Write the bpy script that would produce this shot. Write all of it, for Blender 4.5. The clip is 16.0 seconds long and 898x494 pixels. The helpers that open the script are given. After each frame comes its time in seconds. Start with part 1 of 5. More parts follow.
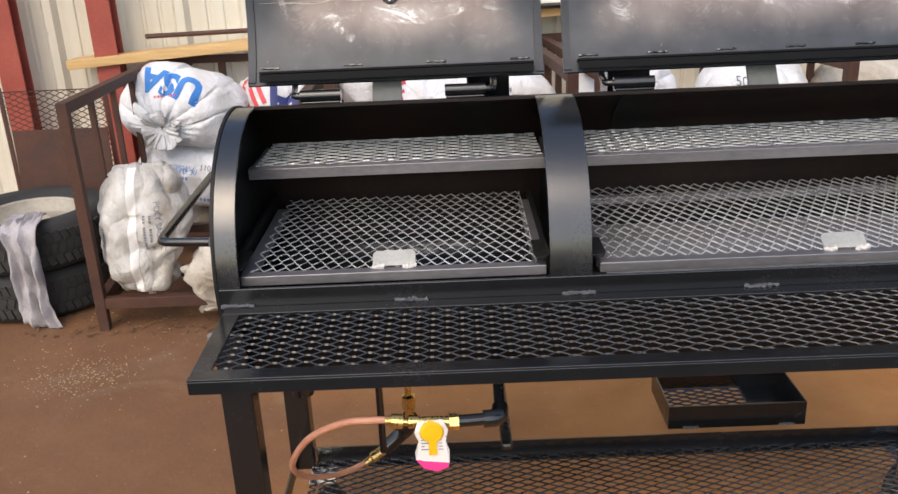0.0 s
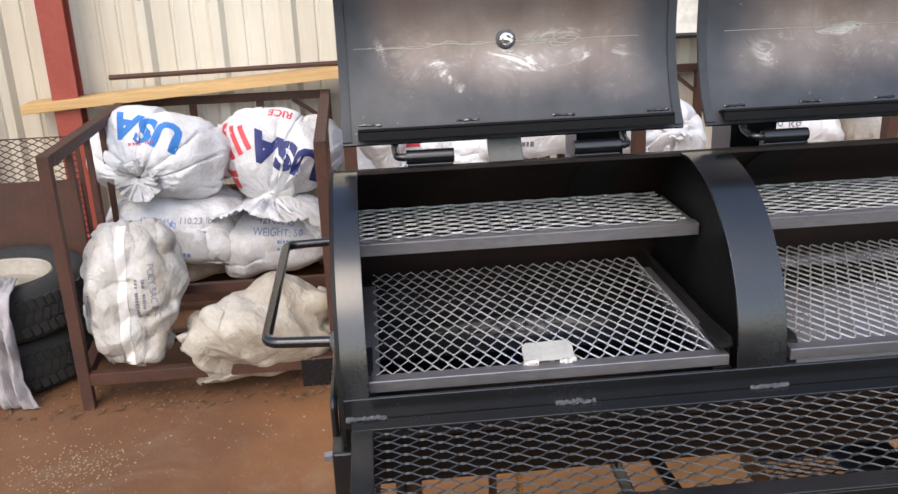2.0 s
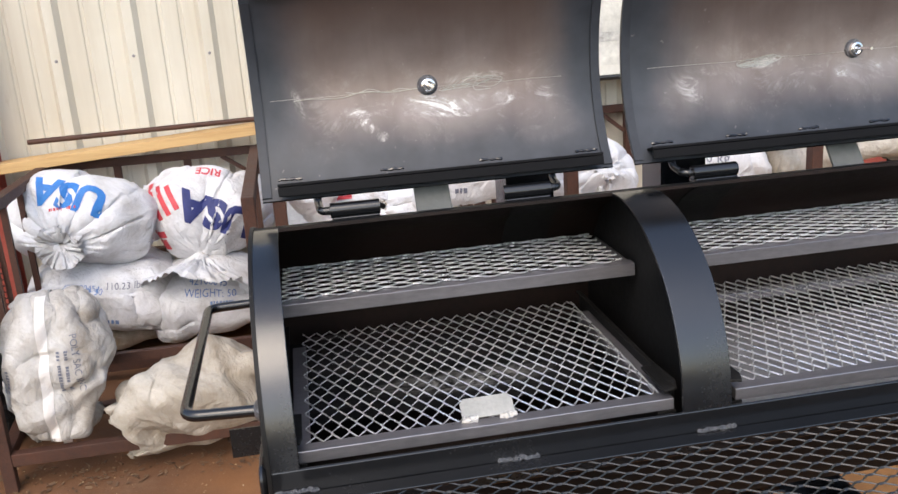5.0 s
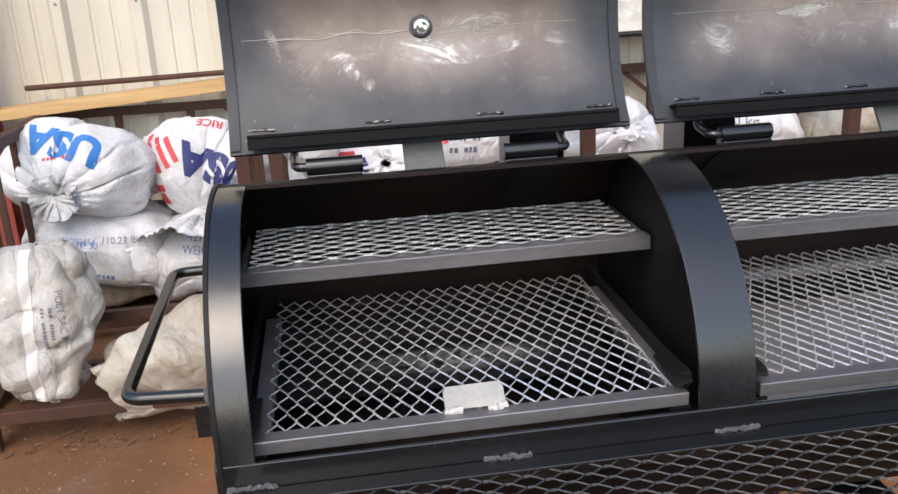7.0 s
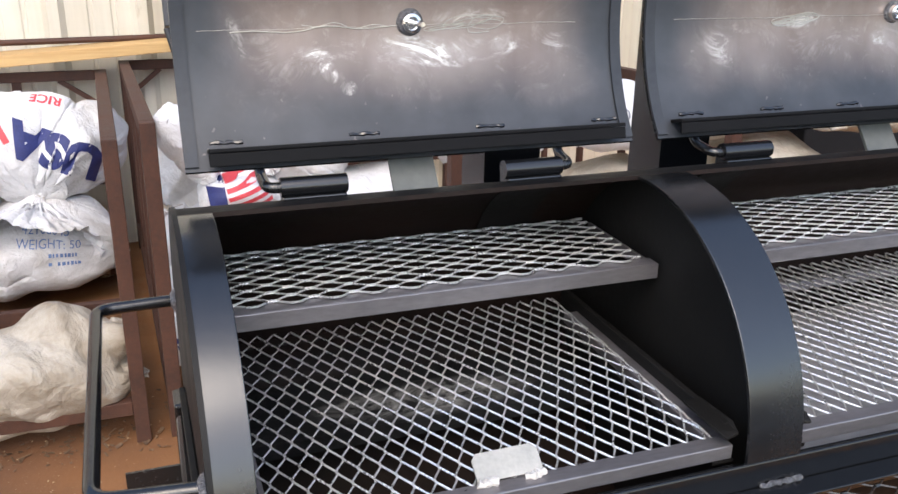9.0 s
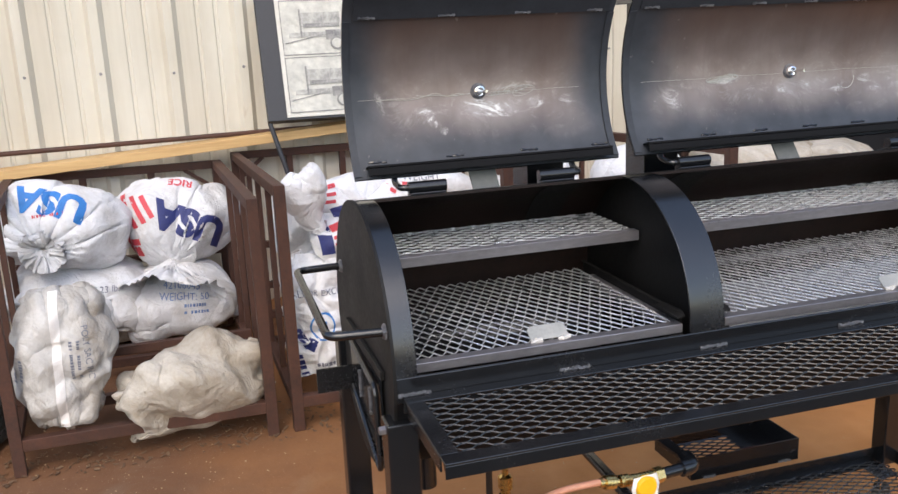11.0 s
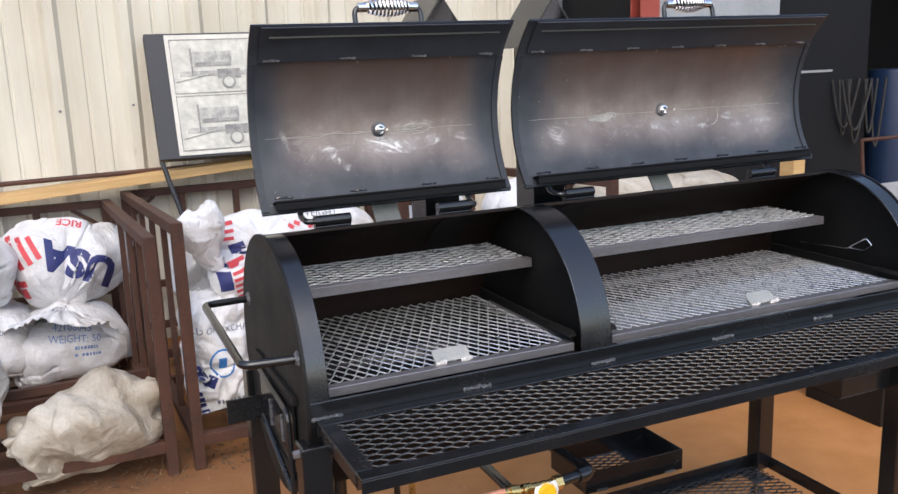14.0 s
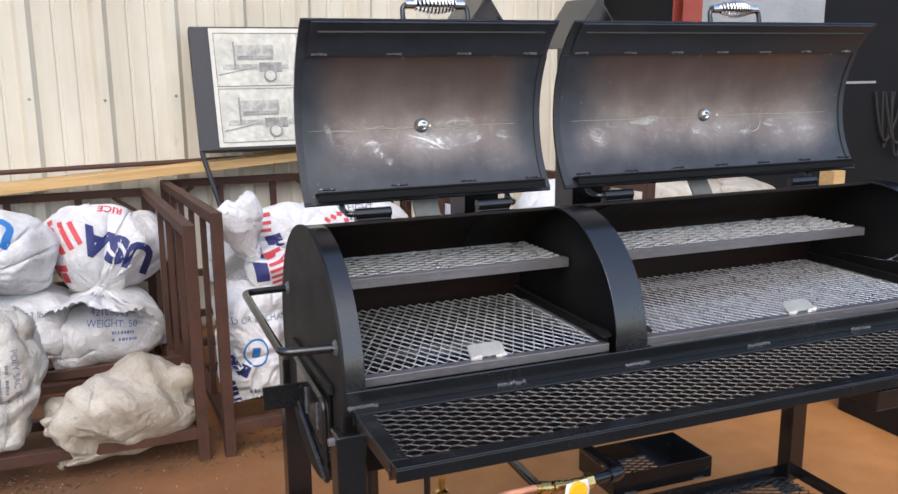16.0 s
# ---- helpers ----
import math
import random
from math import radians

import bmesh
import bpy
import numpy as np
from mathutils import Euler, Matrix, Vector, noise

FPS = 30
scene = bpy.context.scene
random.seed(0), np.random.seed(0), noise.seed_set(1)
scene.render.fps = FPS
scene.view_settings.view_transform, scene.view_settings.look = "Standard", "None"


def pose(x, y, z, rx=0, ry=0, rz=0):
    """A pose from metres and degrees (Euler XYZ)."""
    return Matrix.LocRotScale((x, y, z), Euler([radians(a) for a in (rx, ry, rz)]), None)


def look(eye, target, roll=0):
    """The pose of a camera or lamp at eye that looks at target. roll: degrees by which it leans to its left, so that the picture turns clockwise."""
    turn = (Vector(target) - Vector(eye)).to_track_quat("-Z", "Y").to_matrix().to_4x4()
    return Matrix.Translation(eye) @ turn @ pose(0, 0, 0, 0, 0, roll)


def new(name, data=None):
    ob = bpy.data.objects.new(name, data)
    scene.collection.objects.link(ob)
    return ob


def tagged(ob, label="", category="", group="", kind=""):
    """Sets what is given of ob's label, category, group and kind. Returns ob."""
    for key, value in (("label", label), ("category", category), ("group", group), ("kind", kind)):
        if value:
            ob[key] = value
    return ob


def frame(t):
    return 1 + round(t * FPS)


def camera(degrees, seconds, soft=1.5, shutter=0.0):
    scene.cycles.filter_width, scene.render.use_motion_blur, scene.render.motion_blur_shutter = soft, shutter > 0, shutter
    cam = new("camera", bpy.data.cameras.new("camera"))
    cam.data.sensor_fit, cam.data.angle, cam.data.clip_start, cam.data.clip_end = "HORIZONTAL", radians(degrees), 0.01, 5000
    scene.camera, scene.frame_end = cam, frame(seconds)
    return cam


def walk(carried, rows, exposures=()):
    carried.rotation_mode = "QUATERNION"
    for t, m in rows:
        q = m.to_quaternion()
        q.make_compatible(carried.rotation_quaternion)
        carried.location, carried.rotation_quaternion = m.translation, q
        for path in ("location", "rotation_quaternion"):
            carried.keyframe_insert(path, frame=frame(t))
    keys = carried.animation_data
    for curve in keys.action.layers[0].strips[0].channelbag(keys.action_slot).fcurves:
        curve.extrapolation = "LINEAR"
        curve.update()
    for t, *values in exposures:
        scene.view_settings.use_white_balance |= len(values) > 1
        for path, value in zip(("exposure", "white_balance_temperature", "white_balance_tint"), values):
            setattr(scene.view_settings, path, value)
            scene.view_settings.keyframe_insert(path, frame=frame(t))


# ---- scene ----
cam = camera(53.9, 16.0, soft=1.5)
PATH = [
    (0, (0.022, 0.033, 1.508), (-0.004, 1.906, 0.806), -2.6),
    (0.5, (-0.008, 0.059, 1.513), (-0.047, 1.94, 0.836), -1.4),
    (1, (-0.088, 0.111, 1.506), (-0.13, 2.007, 0.871), -0.9),
    (1.5, (-0.252, 0.25, 1.502), (-0.203, 2.146, 0.868), -1.4),
    (2, (-0.355, 0.335, 1.518), (-0.198, 2.223, 0.875), -2.3),
    (2.5, (-0.381, 0.387, 1.498), (-0.23, 2.27, 0.841), -2.2),
    (3, (-0.354, 0.411, 1.499), (-0.189, 2.29, 0.834), -3.2),
    (3.5, (-0.329, 0.396, 1.502), (-0.098, 2.278, 0.865), -4.3),
    (4, (-0.322, 0.396, 1.504), (-0.034, 2.286, 0.918), -4.7),
    (4.2, (-0.327, 0.391, 1.507), (-0.013, 2.28, 0.93), -4.5),
    (6.5, (-0.311, 0.425, 1.475), (-0.073, 2.344, 0.964), -2.9),
    (7, (-0.257, 0.553, 1.462), (-0.015, 2.436, 0.832), -3.0),
    (7.5, (-0.2, 0.731, 1.469), (0.044, 2.591, 0.774), -2.2),
    (8, (-0.202, 0.808, 1.454), (0.016, 2.653, 0.713), -2.0),
    (8.5, (-0.302, 0.813, 1.476), (0.087, 2.635, 0.748), -0.6),
    (9, (-0.458, 0.802, 1.485), (0.182, 2.564, 0.79), 1.0),
    (9.2, (-0.467, 0.786, 1.521), (0.186, 2.516, 0.756), 1.5),
    (11.3, (-0.816, -0.003, 1.494), (-0.28, 1.865, 1.024), -2.3),
    (11.5, (-0.852, -0.015, 1.482), (-0.329, 1.844, 0.959), -1.1),
    (12, (-0.867, -0.034, 1.506), (-0.299, 1.806, 0.968), -1.6),
    (12.5, (-0.831, -0.018, 1.51), (-0.093, 1.773, 1.016), -2.2),
    (13, (-0.81, -0.034, 1.5), (0.013, 1.725, 1.022), -1.6),
    (13.5, (-0.808, -0.043, 1.519), (0.017, 1.722, 1.066), -2.1),
    (14, (-0.811, -0.029, 1.516), (-0.017, 1.758, 1.097), -2.1),
    (14.5, (-0.825, -0.018, 1.511), (-0.073, 1.787, 1.091), -1.5),
    (15, (-0.829, -0.022, 1.513), (-0.101, 1.794, 1.1), -1.7),
    (15.5, (-0.828, -0.032, 1.513), (-0.104, 1.787, 1.104), -1.6),
    (16, (-0.837, -0.038, 1.509), (-0.104, 1.776, 1.094), -0.5),
]
walk(cam, [(t, look(eye, target, roll)) for t, eye, target, roll in PATH], exposures=((0, -0.07, 7050, 10), (0.5, 0.08, 6950, 10), (1.0, 0.07, 6850, 10), (1.5, 0.02, 6750, 10), (4.0, 0.03, 6750, 10), (6.5, -0.12, 6750, 10), (7.0, -0.03, 6750, 10), (8.5, 0.24, 6600, 10), (11.5, -0.12, 6650, 10), (12.5, -0.08, 6550, 10), (16, -0.11, 6500, 10)))

# ---- light ----
SUN_ELEV, SUN_ROT = radians(48), radians(200)
world = bpy.data.worlds.new("world")
scene.world = world
world.use_nodes = True
wn = world.node_tree
wn.nodes.clear()
sky = wn.nodes.new("ShaderNodeTexSky")
sky.sky_type = "NISHITA"
sky.sun_disc = False
sky.sun_elevation, sky.sun_rotation = SUN_ELEV, SUN_ROT
sky.air_density, sky.dust_density, sky.ozone_density = 1.0, 2.2, 0.8
bg = wn.nodes.new("ShaderNodeBackground")
bg.inputs[1].default_value = 0.34
wo = wn.nodes.new("ShaderNodeOutputWorld")
wn.links.new(sky.outputs[0], bg.inputs[0])
wn.links.new(bg.outputs[0], wo.inputs[0])
sun_data = bpy.data.lights.new("sun", "SUN")
sun_data.energy, sun_data.angle, sun_data.color = 0.85, radians(40), (1.0, 0.95, 0.88)
sun = new("sun", sun_data)
sun.matrix_world = look((-1.75, -3.64, 7.46), (0.3, 2.0, 0.8))


# ---- materials ----
class Mat:
    """A node material under construction."""

    def __init__(self, name, rough=0.6, metal=0.0, color=(0.5, 0.5, 0.5), spec=0.5):
        self.m = bpy.data.materials.new(name)
        self.m.use_nodes = True
        self.t = self.m.node_tree
        self.b = self.t.nodes["Principled BSDF"]
        self.b.inputs["Roughness"].default_value = rough
        self.b.inputs["Metallic"].default_value = metal
        self.b.inputs["Base Color"].default_value = (*color, 1)
        self.b.inputs["Specular IOR Level"].default_value = spec
        self.co = self.t.nodes.new("ShaderNodeTexCoord").outputs["Object"]

    def link(self, a, b):
        self.t.links.new(a, b)

    def coords(self, kind="Object", scale=(1, 1, 1)):
        tc = self.t.nodes.new("ShaderNodeTexCoord")
        mp = self.t.nodes.new("ShaderNodeMapping")
        mp.inputs["Scale"].default_value = scale
        self.link(tc.outputs[kind], mp.inputs[0])
        return mp.outputs[0]

    def noise(self, scale, detail=4, stretch=(1, 1, 1), rough=0.55, dist=0.0, lo=0.3, hi=0.7):
        n = self.t.nodes.new("ShaderNodeTexNoise")
        n.inputs["Scale"].default_value, n.inputs["Detail"].default_value = scale, detail
        n.inputs["Roughness"].default_value, n.inputs["Distortion"].default_value = rough, dist
        self.link(self.coords("Object", stretch), n.inputs["Vector"])
        return self.range(n.outputs["Fac"], lo, hi)

    def range(self, src, lo, hi, a=0.0, b=1.0):
        r = self.t.nodes.new("ShaderNodeMapRange")
        r.inputs[1].default_value, r.inputs[2].default_value = lo, hi
        r.inputs[3].default_value, r.inputs[4].default_value = a, b
        self.link(src, r.inputs[0])
        return r.outputs[0]

    def mix(self, fac, a, b):
        n = self.t.nodes.new("ShaderNodeMix")
        n.data_type = "RGBA"
        for v, k in ((fac, 0), (a, 6), (b, 7)):
            if isinstance(v, (int, float)):
                n.inputs[k].default_value = v
            elif isinstance(v, tuple):
                n.inputs[k].default_value = (*v, 1)
            else:
                self.link(v, n.inputs[k])
        return n.outputs[2]

    def math(self, op, a, b=0.0):
        n = self.t.nodes.new("ShaderNodeMath")
        n.operation = op
        for v, k in ((a, 0), (b, 1)):
            if isinstance(v, (int, float)):
                n.inputs[k].default_value = v
            else:
                self.link(v, n.inputs[k])
        return n.outputs[0]

    def color(self, src):
        self.link(src, self.b.inputs["Base Color"])
        return self

    def rough(self, src):
        self.link(src, self.b.inputs["Roughness"])
        return self

    def bump(self, src, strength=0.3, depth=0.002):
        n = self.t.nodes.new("ShaderNodeBump")
        n.inputs["Strength"].default_value, n.inputs["Distance"].default_value = strength, depth
        self.link(src, n.inputs["Height"])
        if self.b.inputs["Normal"].is_linked:
            self.link(self.b.inputs["Normal"].links[0].from_socket, n.inputs["Normal"])
        self.link(n.outputs[0], self.b.inputs["Normal"])
        return self


def simple(name, a, b, scale, rough=0.6, metal=0.0, bump=0.2, depth=0.001, fine=None, spec=0.5, stretch=(1, 1, 1)):
    """Two colours in soft patches, a finer grain, and relief."""
    m = Mat(name, rough, metal, a, spec)
    big = m.noise(scale, 5, stretch)
    fin = m.noise(fine or scale * 9, 3, stretch)
    both = m.math("ADD", m.math("MULTIPLY", big, 0.65), m.math("MULTIPLY", fin, 0.35))
    m.color(m.mix(both, a, b))
    m.rough(m.range(both, 0, 1, max(rough - 0.1, 0.05), min(rough + 0.1, 1)))
    if bump:
        m.bump(fin, bump, depth)
    return m.m


BLACK = simple("black_enamel", (0.0045, 0.0048, 0.0055), (0.010, 0.0105, 0.012), 5, 0.22, 0.0, 0.05, 0.0003, 140, spec=0.75)
# copy of the black enamel with stronger reflections, to brighten the rims
BLACK_RIM = simple("black_rim_brightened", (0.0045, 0.0048, 0.0055), (0.010, 0.0105, 0.012), 5, 0.24, 0.0, 0.05, 0.0003, 140, spec=1.0)
BLACK_MESH = simple("black_mesh_paint", (0.006, 0.006, 0.0065), (0.016, 0.016, 0.017), 8, 0.28, 0.0, 0.05, 0.0003, 140, spec=0.6)
# black copy with reflections held down, putting shade on barrel and lid bar
BLACK_UNDER = simple("black_shaded_copy", (0.004, 0.004, 0.0045), (0.009, 0.009, 0.010), 6, 0.6, 0.0, 0.15, 0.0008, 90, spec=0.12)
BLACK_FLAT = simple("black_chamber_paint", (0.005, 0.005, 0.005), (0.013, 0.012, 0.011), 6, 0.55, 0.0, 0.15, 0.0008, 90, spec=0.25)
CHAMBER = simple("dark_brown_bare_steel", (0.005, 0.004, 0.0037), (0.022, 0.012, 0.009), 4, 0.5, 0.1, 0.15, 0.0008, 70, spec=0.25)


def baffle_material():
    """Dark blued sheet; one pale patch paints in its scuffs and the sky's sheen."""
    m = Mat("blued_steel_baffle", 0.34, 0.6, (0.03, 0.03, 0.03))
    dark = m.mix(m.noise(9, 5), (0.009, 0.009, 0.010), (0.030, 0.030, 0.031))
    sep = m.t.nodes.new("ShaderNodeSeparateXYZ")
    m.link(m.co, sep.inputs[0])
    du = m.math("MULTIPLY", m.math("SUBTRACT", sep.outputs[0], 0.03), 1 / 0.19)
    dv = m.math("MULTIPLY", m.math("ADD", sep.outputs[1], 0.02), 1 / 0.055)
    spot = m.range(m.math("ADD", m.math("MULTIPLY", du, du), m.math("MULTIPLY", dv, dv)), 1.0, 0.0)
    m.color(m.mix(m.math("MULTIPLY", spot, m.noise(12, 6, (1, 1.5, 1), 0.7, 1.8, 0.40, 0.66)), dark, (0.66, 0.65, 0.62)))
    m.rough(m.noise(14, 4, (1, 1, 1), 0.6, 0.0, 0.2, 0.55))
    m.bump(m.noise(60, 3), 0.2, 0.001)
    return m.m


BAFFLE = baffle_material()
BAFFLE_BARE = simple("bare_steel_baffle", (0.30, 0.29, 0.29), (0.46, 0.45, 0.45), 6, 0.42, 0.55, 0.15, 0.0008, 90)
STEEL = simple("bright_expanded_steel", (0.74, 0.74, 0.73), (0.95, 0.95, 0.93), 30, 0.30, 0.72, 0.1, 0.0004, 300)
MILL = simple("mill_scale_steel", (0.20, 0.19, 0.20), (0.36, 0.34, 0.35), 9, 0.34, 0.7, 0.1, 0.0005, 160, stretch=(0.3, 1, 1))
PLATE = simple("brushed_stainless", (0.34, 0.33, 0.29), (0.52, 0.50, 0.45), 22, 0.42, 0.45, 0.1, 0.0004, 200)
WELD = simple("weld_bead_metal", (0.10, 0.10, 0.11), (0.30, 0.30, 0.31), 90, 0.35, 0.8, 0.9, 0.004, 260)
WELDPALE = simple("chalky_weld", (0.48, 0.45, 0.41), (0.74, 0.71, 0.67), 90, 0.6, 0.0, 0.6, 0.003, 260)
STOP = simple("dull_primer", (0.060, 0.066, 0.062), (0.115, 0.12, 0.112), 14, 0.55, 0.0, 0.3, 0.001, 80)
RUST = simple("rusty_brown_steel", (0.036, 0.016, 0.011), (0.095, 0.038, 0.022), 7, 0.7, 0.1, 0.4, 0.002, 80)
RED = simple("red_oxide_paint", (0.24, 0.035, 0.022), (0.34, 0.075, 0.050), 5, 0.6, 0.0, 0.2, 0.001, 60)
WOOD = simple("sawn_pine", (0.42, 0.24, 0.085), (0.66, 0.45, 0.21), 7, 0.7, 0.0, 0.4, 0.0015, 40, stretch=(0.15, 1, 3))
RUBBER = simple("worn_tyre_rubber", (0.013, 0.013, 0.013), (0.035, 0.034, 0.032), 9, 0.8, 0.0, 0.4, 0.002, 120)
RIM = simple("cream_wheel_paint", (0.24, 0.21, 0.16), (0.42, 0.38, 0.31), 5, 0.5, 0.0, 0.2, 0.001, 60)
RAG = simple("greyish_cotton_rag", (0.27, 0.25, 0.255), (0.46, 0.43, 0.44), 12, 0.95, 0.0, 0.5, 0.002, 160)
BRASS = simple("brass", (0.62, 0.42, 0.14), (0.80, 0.60, 0.26), 20, 0.28, 1.0, 0.1, 0.0005, 150)
HOSE = simple("copper_coloured_hose", (0.50, 0.20, 0.12), (0.66, 0.32, 0.20), 30, 0.4, 0.0, 0.3, 0.0006, 260)
YELLOW = simple("yellow_plastic", (0.80, 0.42, 0.01), (0.90, 0.52, 0.02), 20, 0.35, 0.0, 0.05, 0.0003, 150)
TAGWHITE = simple("white_tag_card", (0.70, 0.66, 0.62), (0.82, 0.80, 0.77), 30, 0.5, 0.0, 0.1, 0.0004, 200)
PINK = simple("pink_tag_print", (0.80, 0.03, 0.22), (0.88, 0.06, 0.28), 30, 0.5, 0.0, 0.05, 0.0003, 200)
CHROME = simple("chrome", (0.72, 0.72, 0.72), (0.84, 0.84, 0.84), 20, 0.14, 1.0, 0.05, 0.0003, 150)
GREY = simple("grey_galvanised_sheet", (0.30, 0.31, 0.32), (0.44, 0.45, 0.46), 6, 0.45, 0.5, 0.2, 0.001, 60)
# the shed's unlit inside is painted as a near-black colour
SHED_SHADE = simple("shed_shade_black", (0.004, 0.0045, 0.006), (0.010, 0.011, 0.013), 2, 0.7, 0.0, 0.2, 0.002, 20, spec=0.2)
BLUEDRUM = simple("blue_plastic", (0.004, 0.016, 0.05), (0.008, 0.025, 0.07), 6, 0.5, 0.0, 0.1, 0.001, 60)
BLUEINK = simple("blue_print", (0.015, 0.13, 0.42), (0.04, 0.22, 0.56), 20, 0.6, 0.0, 0.1, 0.0004, 120)
NAVYINK = simple("navy_print", (0.012, 0.018, 0.10), (0.03, 0.04, 0.17), 20, 0.6, 0.0, 0.1, 0.0004, 120)
REDINK = simple("red_print", (0.48, 0.03, 0.05), (0.62, 0.08, 0.09), 20, 0.6, 0.0, 0.1, 0.0004, 120)
PALEINK = simple("faded_blue_print", (0.09, 0.17, 0.40), (0.22, 0.32, 0.54), 40, 0.6, 0.0, 0.1, 0.0004, 120)
GREYINK = simple("grey_print", (0.10, 0.11, 0.15), (0.20, 0.21, 0.26), 40, 0.6, 0.0, 0.1, 0.0004, 120)
SIGNBLACK = simple("black_sign_frame", (0.016, 0.017, 0.021), (0.03, 0.031, 0.036), 6, 0.5, 0.0, 0.1, 0.0006, 90)
CONCRETE = simple("grey_concrete", (0.24, 0.23, 0.21), (0.36, 0.34, 0.31), 3, 0.85, 0.0, 0.3, 0.002, 60)


def sack_material(name, a, b, dirt, amount):
    m = Mat(name, 0.55, 0.0, a, 0.35)
    big, fine = m.noise(5, 5), m.noise(60, 3)
    base = m.mix(m.math("ADD", m.math("MULTIPLY", big, 0.6), m.math("MULTIPLY", fine, 0.4)), a, b)
    stain = m.noise(3.2, 6, (1, 1, 1), 0.65, 0.6, 0.62 - amount, 0.92 - amount)
    m.color(m.mix(stain, base, dirt))
    m.bump(m.noise(10, 4, (1, 1, 1), 0.6, 1.4, 0.2, 0.8), 0.6, 0.016)
    for sc, st, dp in ((5, 0.35, 0.03),):
        ridge = m.math("ABSOLUTE", m.math("SUBTRACT", m.noise(sc, 2, (1, 1, 1), 0.5, 1.0), 0.5))
        m.bump(m.math("MINIMUM", ridge, 0.12), st, dp)
    m.bump(m.noise(26, 3, (1, 1, 1), 0.6, 1.2, 0.25, 0.75), 0.4, 0.005)
    w = m.t.nodes.new("ShaderNodeTexWave")
    w.inputs["Scale"].default_value = 170
    m.link(m.coords(), w.inputs["Vector"])
    m.bump(w.outputs["Fac"], 0.10, 0.0006)
    m.b.inputs["Subsurface Weight"].default_value = 0.0
    return m.m


SACK = sack_material("white_woven_plastic", (0.63, 0.63, 0.645), (0.78, 0.78, 0.79), (0.38, 0.35, 0.31), 0.16)
SACKSOILED = sack_material("greyed_woven_plastic", (0.47, 0.455, 0.43), (0.62, 0.605, 0.58), (0.24, 0.195, 0.14), 0.24)
SACKDIRTY = sack_material("soiled_woven_plastic", (0.47, 0.43, 0.365), (0.62, 0.58, 0.51), (0.23, 0.18, 0.12), 0.28)


def wall_material():
    m = Mat("cream_sheet_metal", 0.5, 0.0, (0.6, 0.55, 0.43), 0.4)
    streak = m.noise(5, 6, (1.0, 1.0, 0.06), 0.65, 0.3, 0.40, 0.75)
    soft = m.noise(1.3, 4)
    col = m.mix(soft, (0.58, 0.54, 0.44), (0.69, 0.65, 0.55))
    col = m.mix(m.math("MULTIPLY", streak, 0.55), col, (0.42, 0.35, 0.25))
    col = m.mix(m.math("MULTIPLY", m.noise(14, 5, (1, 1, 0.25), 0.6, 0.0, 0.66, 0.80), 0.6), col, (0.30, 0.20, 0.12))
    m.color(col)
    m.rough(m.range(streak, 0, 1, 0.42, 0.65))
    m.bump(m.noise(4, 3), 0.3, 0.006)
    return m.m


WALL = wall_material()


def ground_material():
    m = Mat("red_dirt_on_concrete", 0.85, 0.0, (0.3, 0.14, 0.06), 0.3)
    big = m.noise(1.1, 6, (1, 1, 1), 0.6, 0.5, 0.3, 0.7)
    mid = m.noise(6, 6, (1, 1, 1), 0.65)
    fine = m.noise(70, 4, (1, 1, 1), 0.7)
    col = m.mix(big, (0.125, 0.058, 0.027), (0.200, 0.095, 0.044))
    col = m.mix(m.math("MULTIPLY", mid, 0.5), col, (0.15, 0.075, 0.042))
    col = m.mix(m.math("MULTIPLY", m.noise(2.2, 5, (1, 1, 1), 0.6, 1.0, 0.55, 0.75), 0.45), col, (0.25, 0.19, 0.13))
    col = m.mix(m.math("MULTIPLY", m.noise(150, 2, (1, 1, 1), 0.5, 0, 0.68, 0.74), 0.6), col, (0.52, 0.40, 0.26))
    # sunlit side painted brighter orange; darker stained, shaded soil kept by the crates
    sep = m.t.nodes.new("ShaderNodeSeparateXYZ")
    m.link(m.co, sep.inputs[0])
    sunlit = m.range(m.math("ADD", sep.outputs[0], m.math("MULTIPLY", m.noise(0.9, 5), 0.8)), -0.45, 0.75)
    col = m.mix(m.math("MULTIPLY", sunlit, 0.8), col, m.mix(m.noise(5, 5), (0.44, 0.180, 0.050), (0.56, 0.25, 0.080)))
    # unseen near ground, darkened so the glossy black reflects less brown
    yard = m.range(m.math("ADD", sep.outputs[1], m.math("MULTIPLY", m.noise(0.7, 4), 0.5)), 1.0, 0.35)
    col = m.mix(yard, col, m.mix(fine, (0.030, 0.029, 0.028), (0.060, 0.057, 0.053)))
    m.color(col)
    m.rough(m.range(mid, 0, 1, 0.7, 0.95))
    m.bump(mid, 0.35, 0.008)
    m.bump(fine, 0.35, 0.002)
    return m.m


GROUND = ground_material()


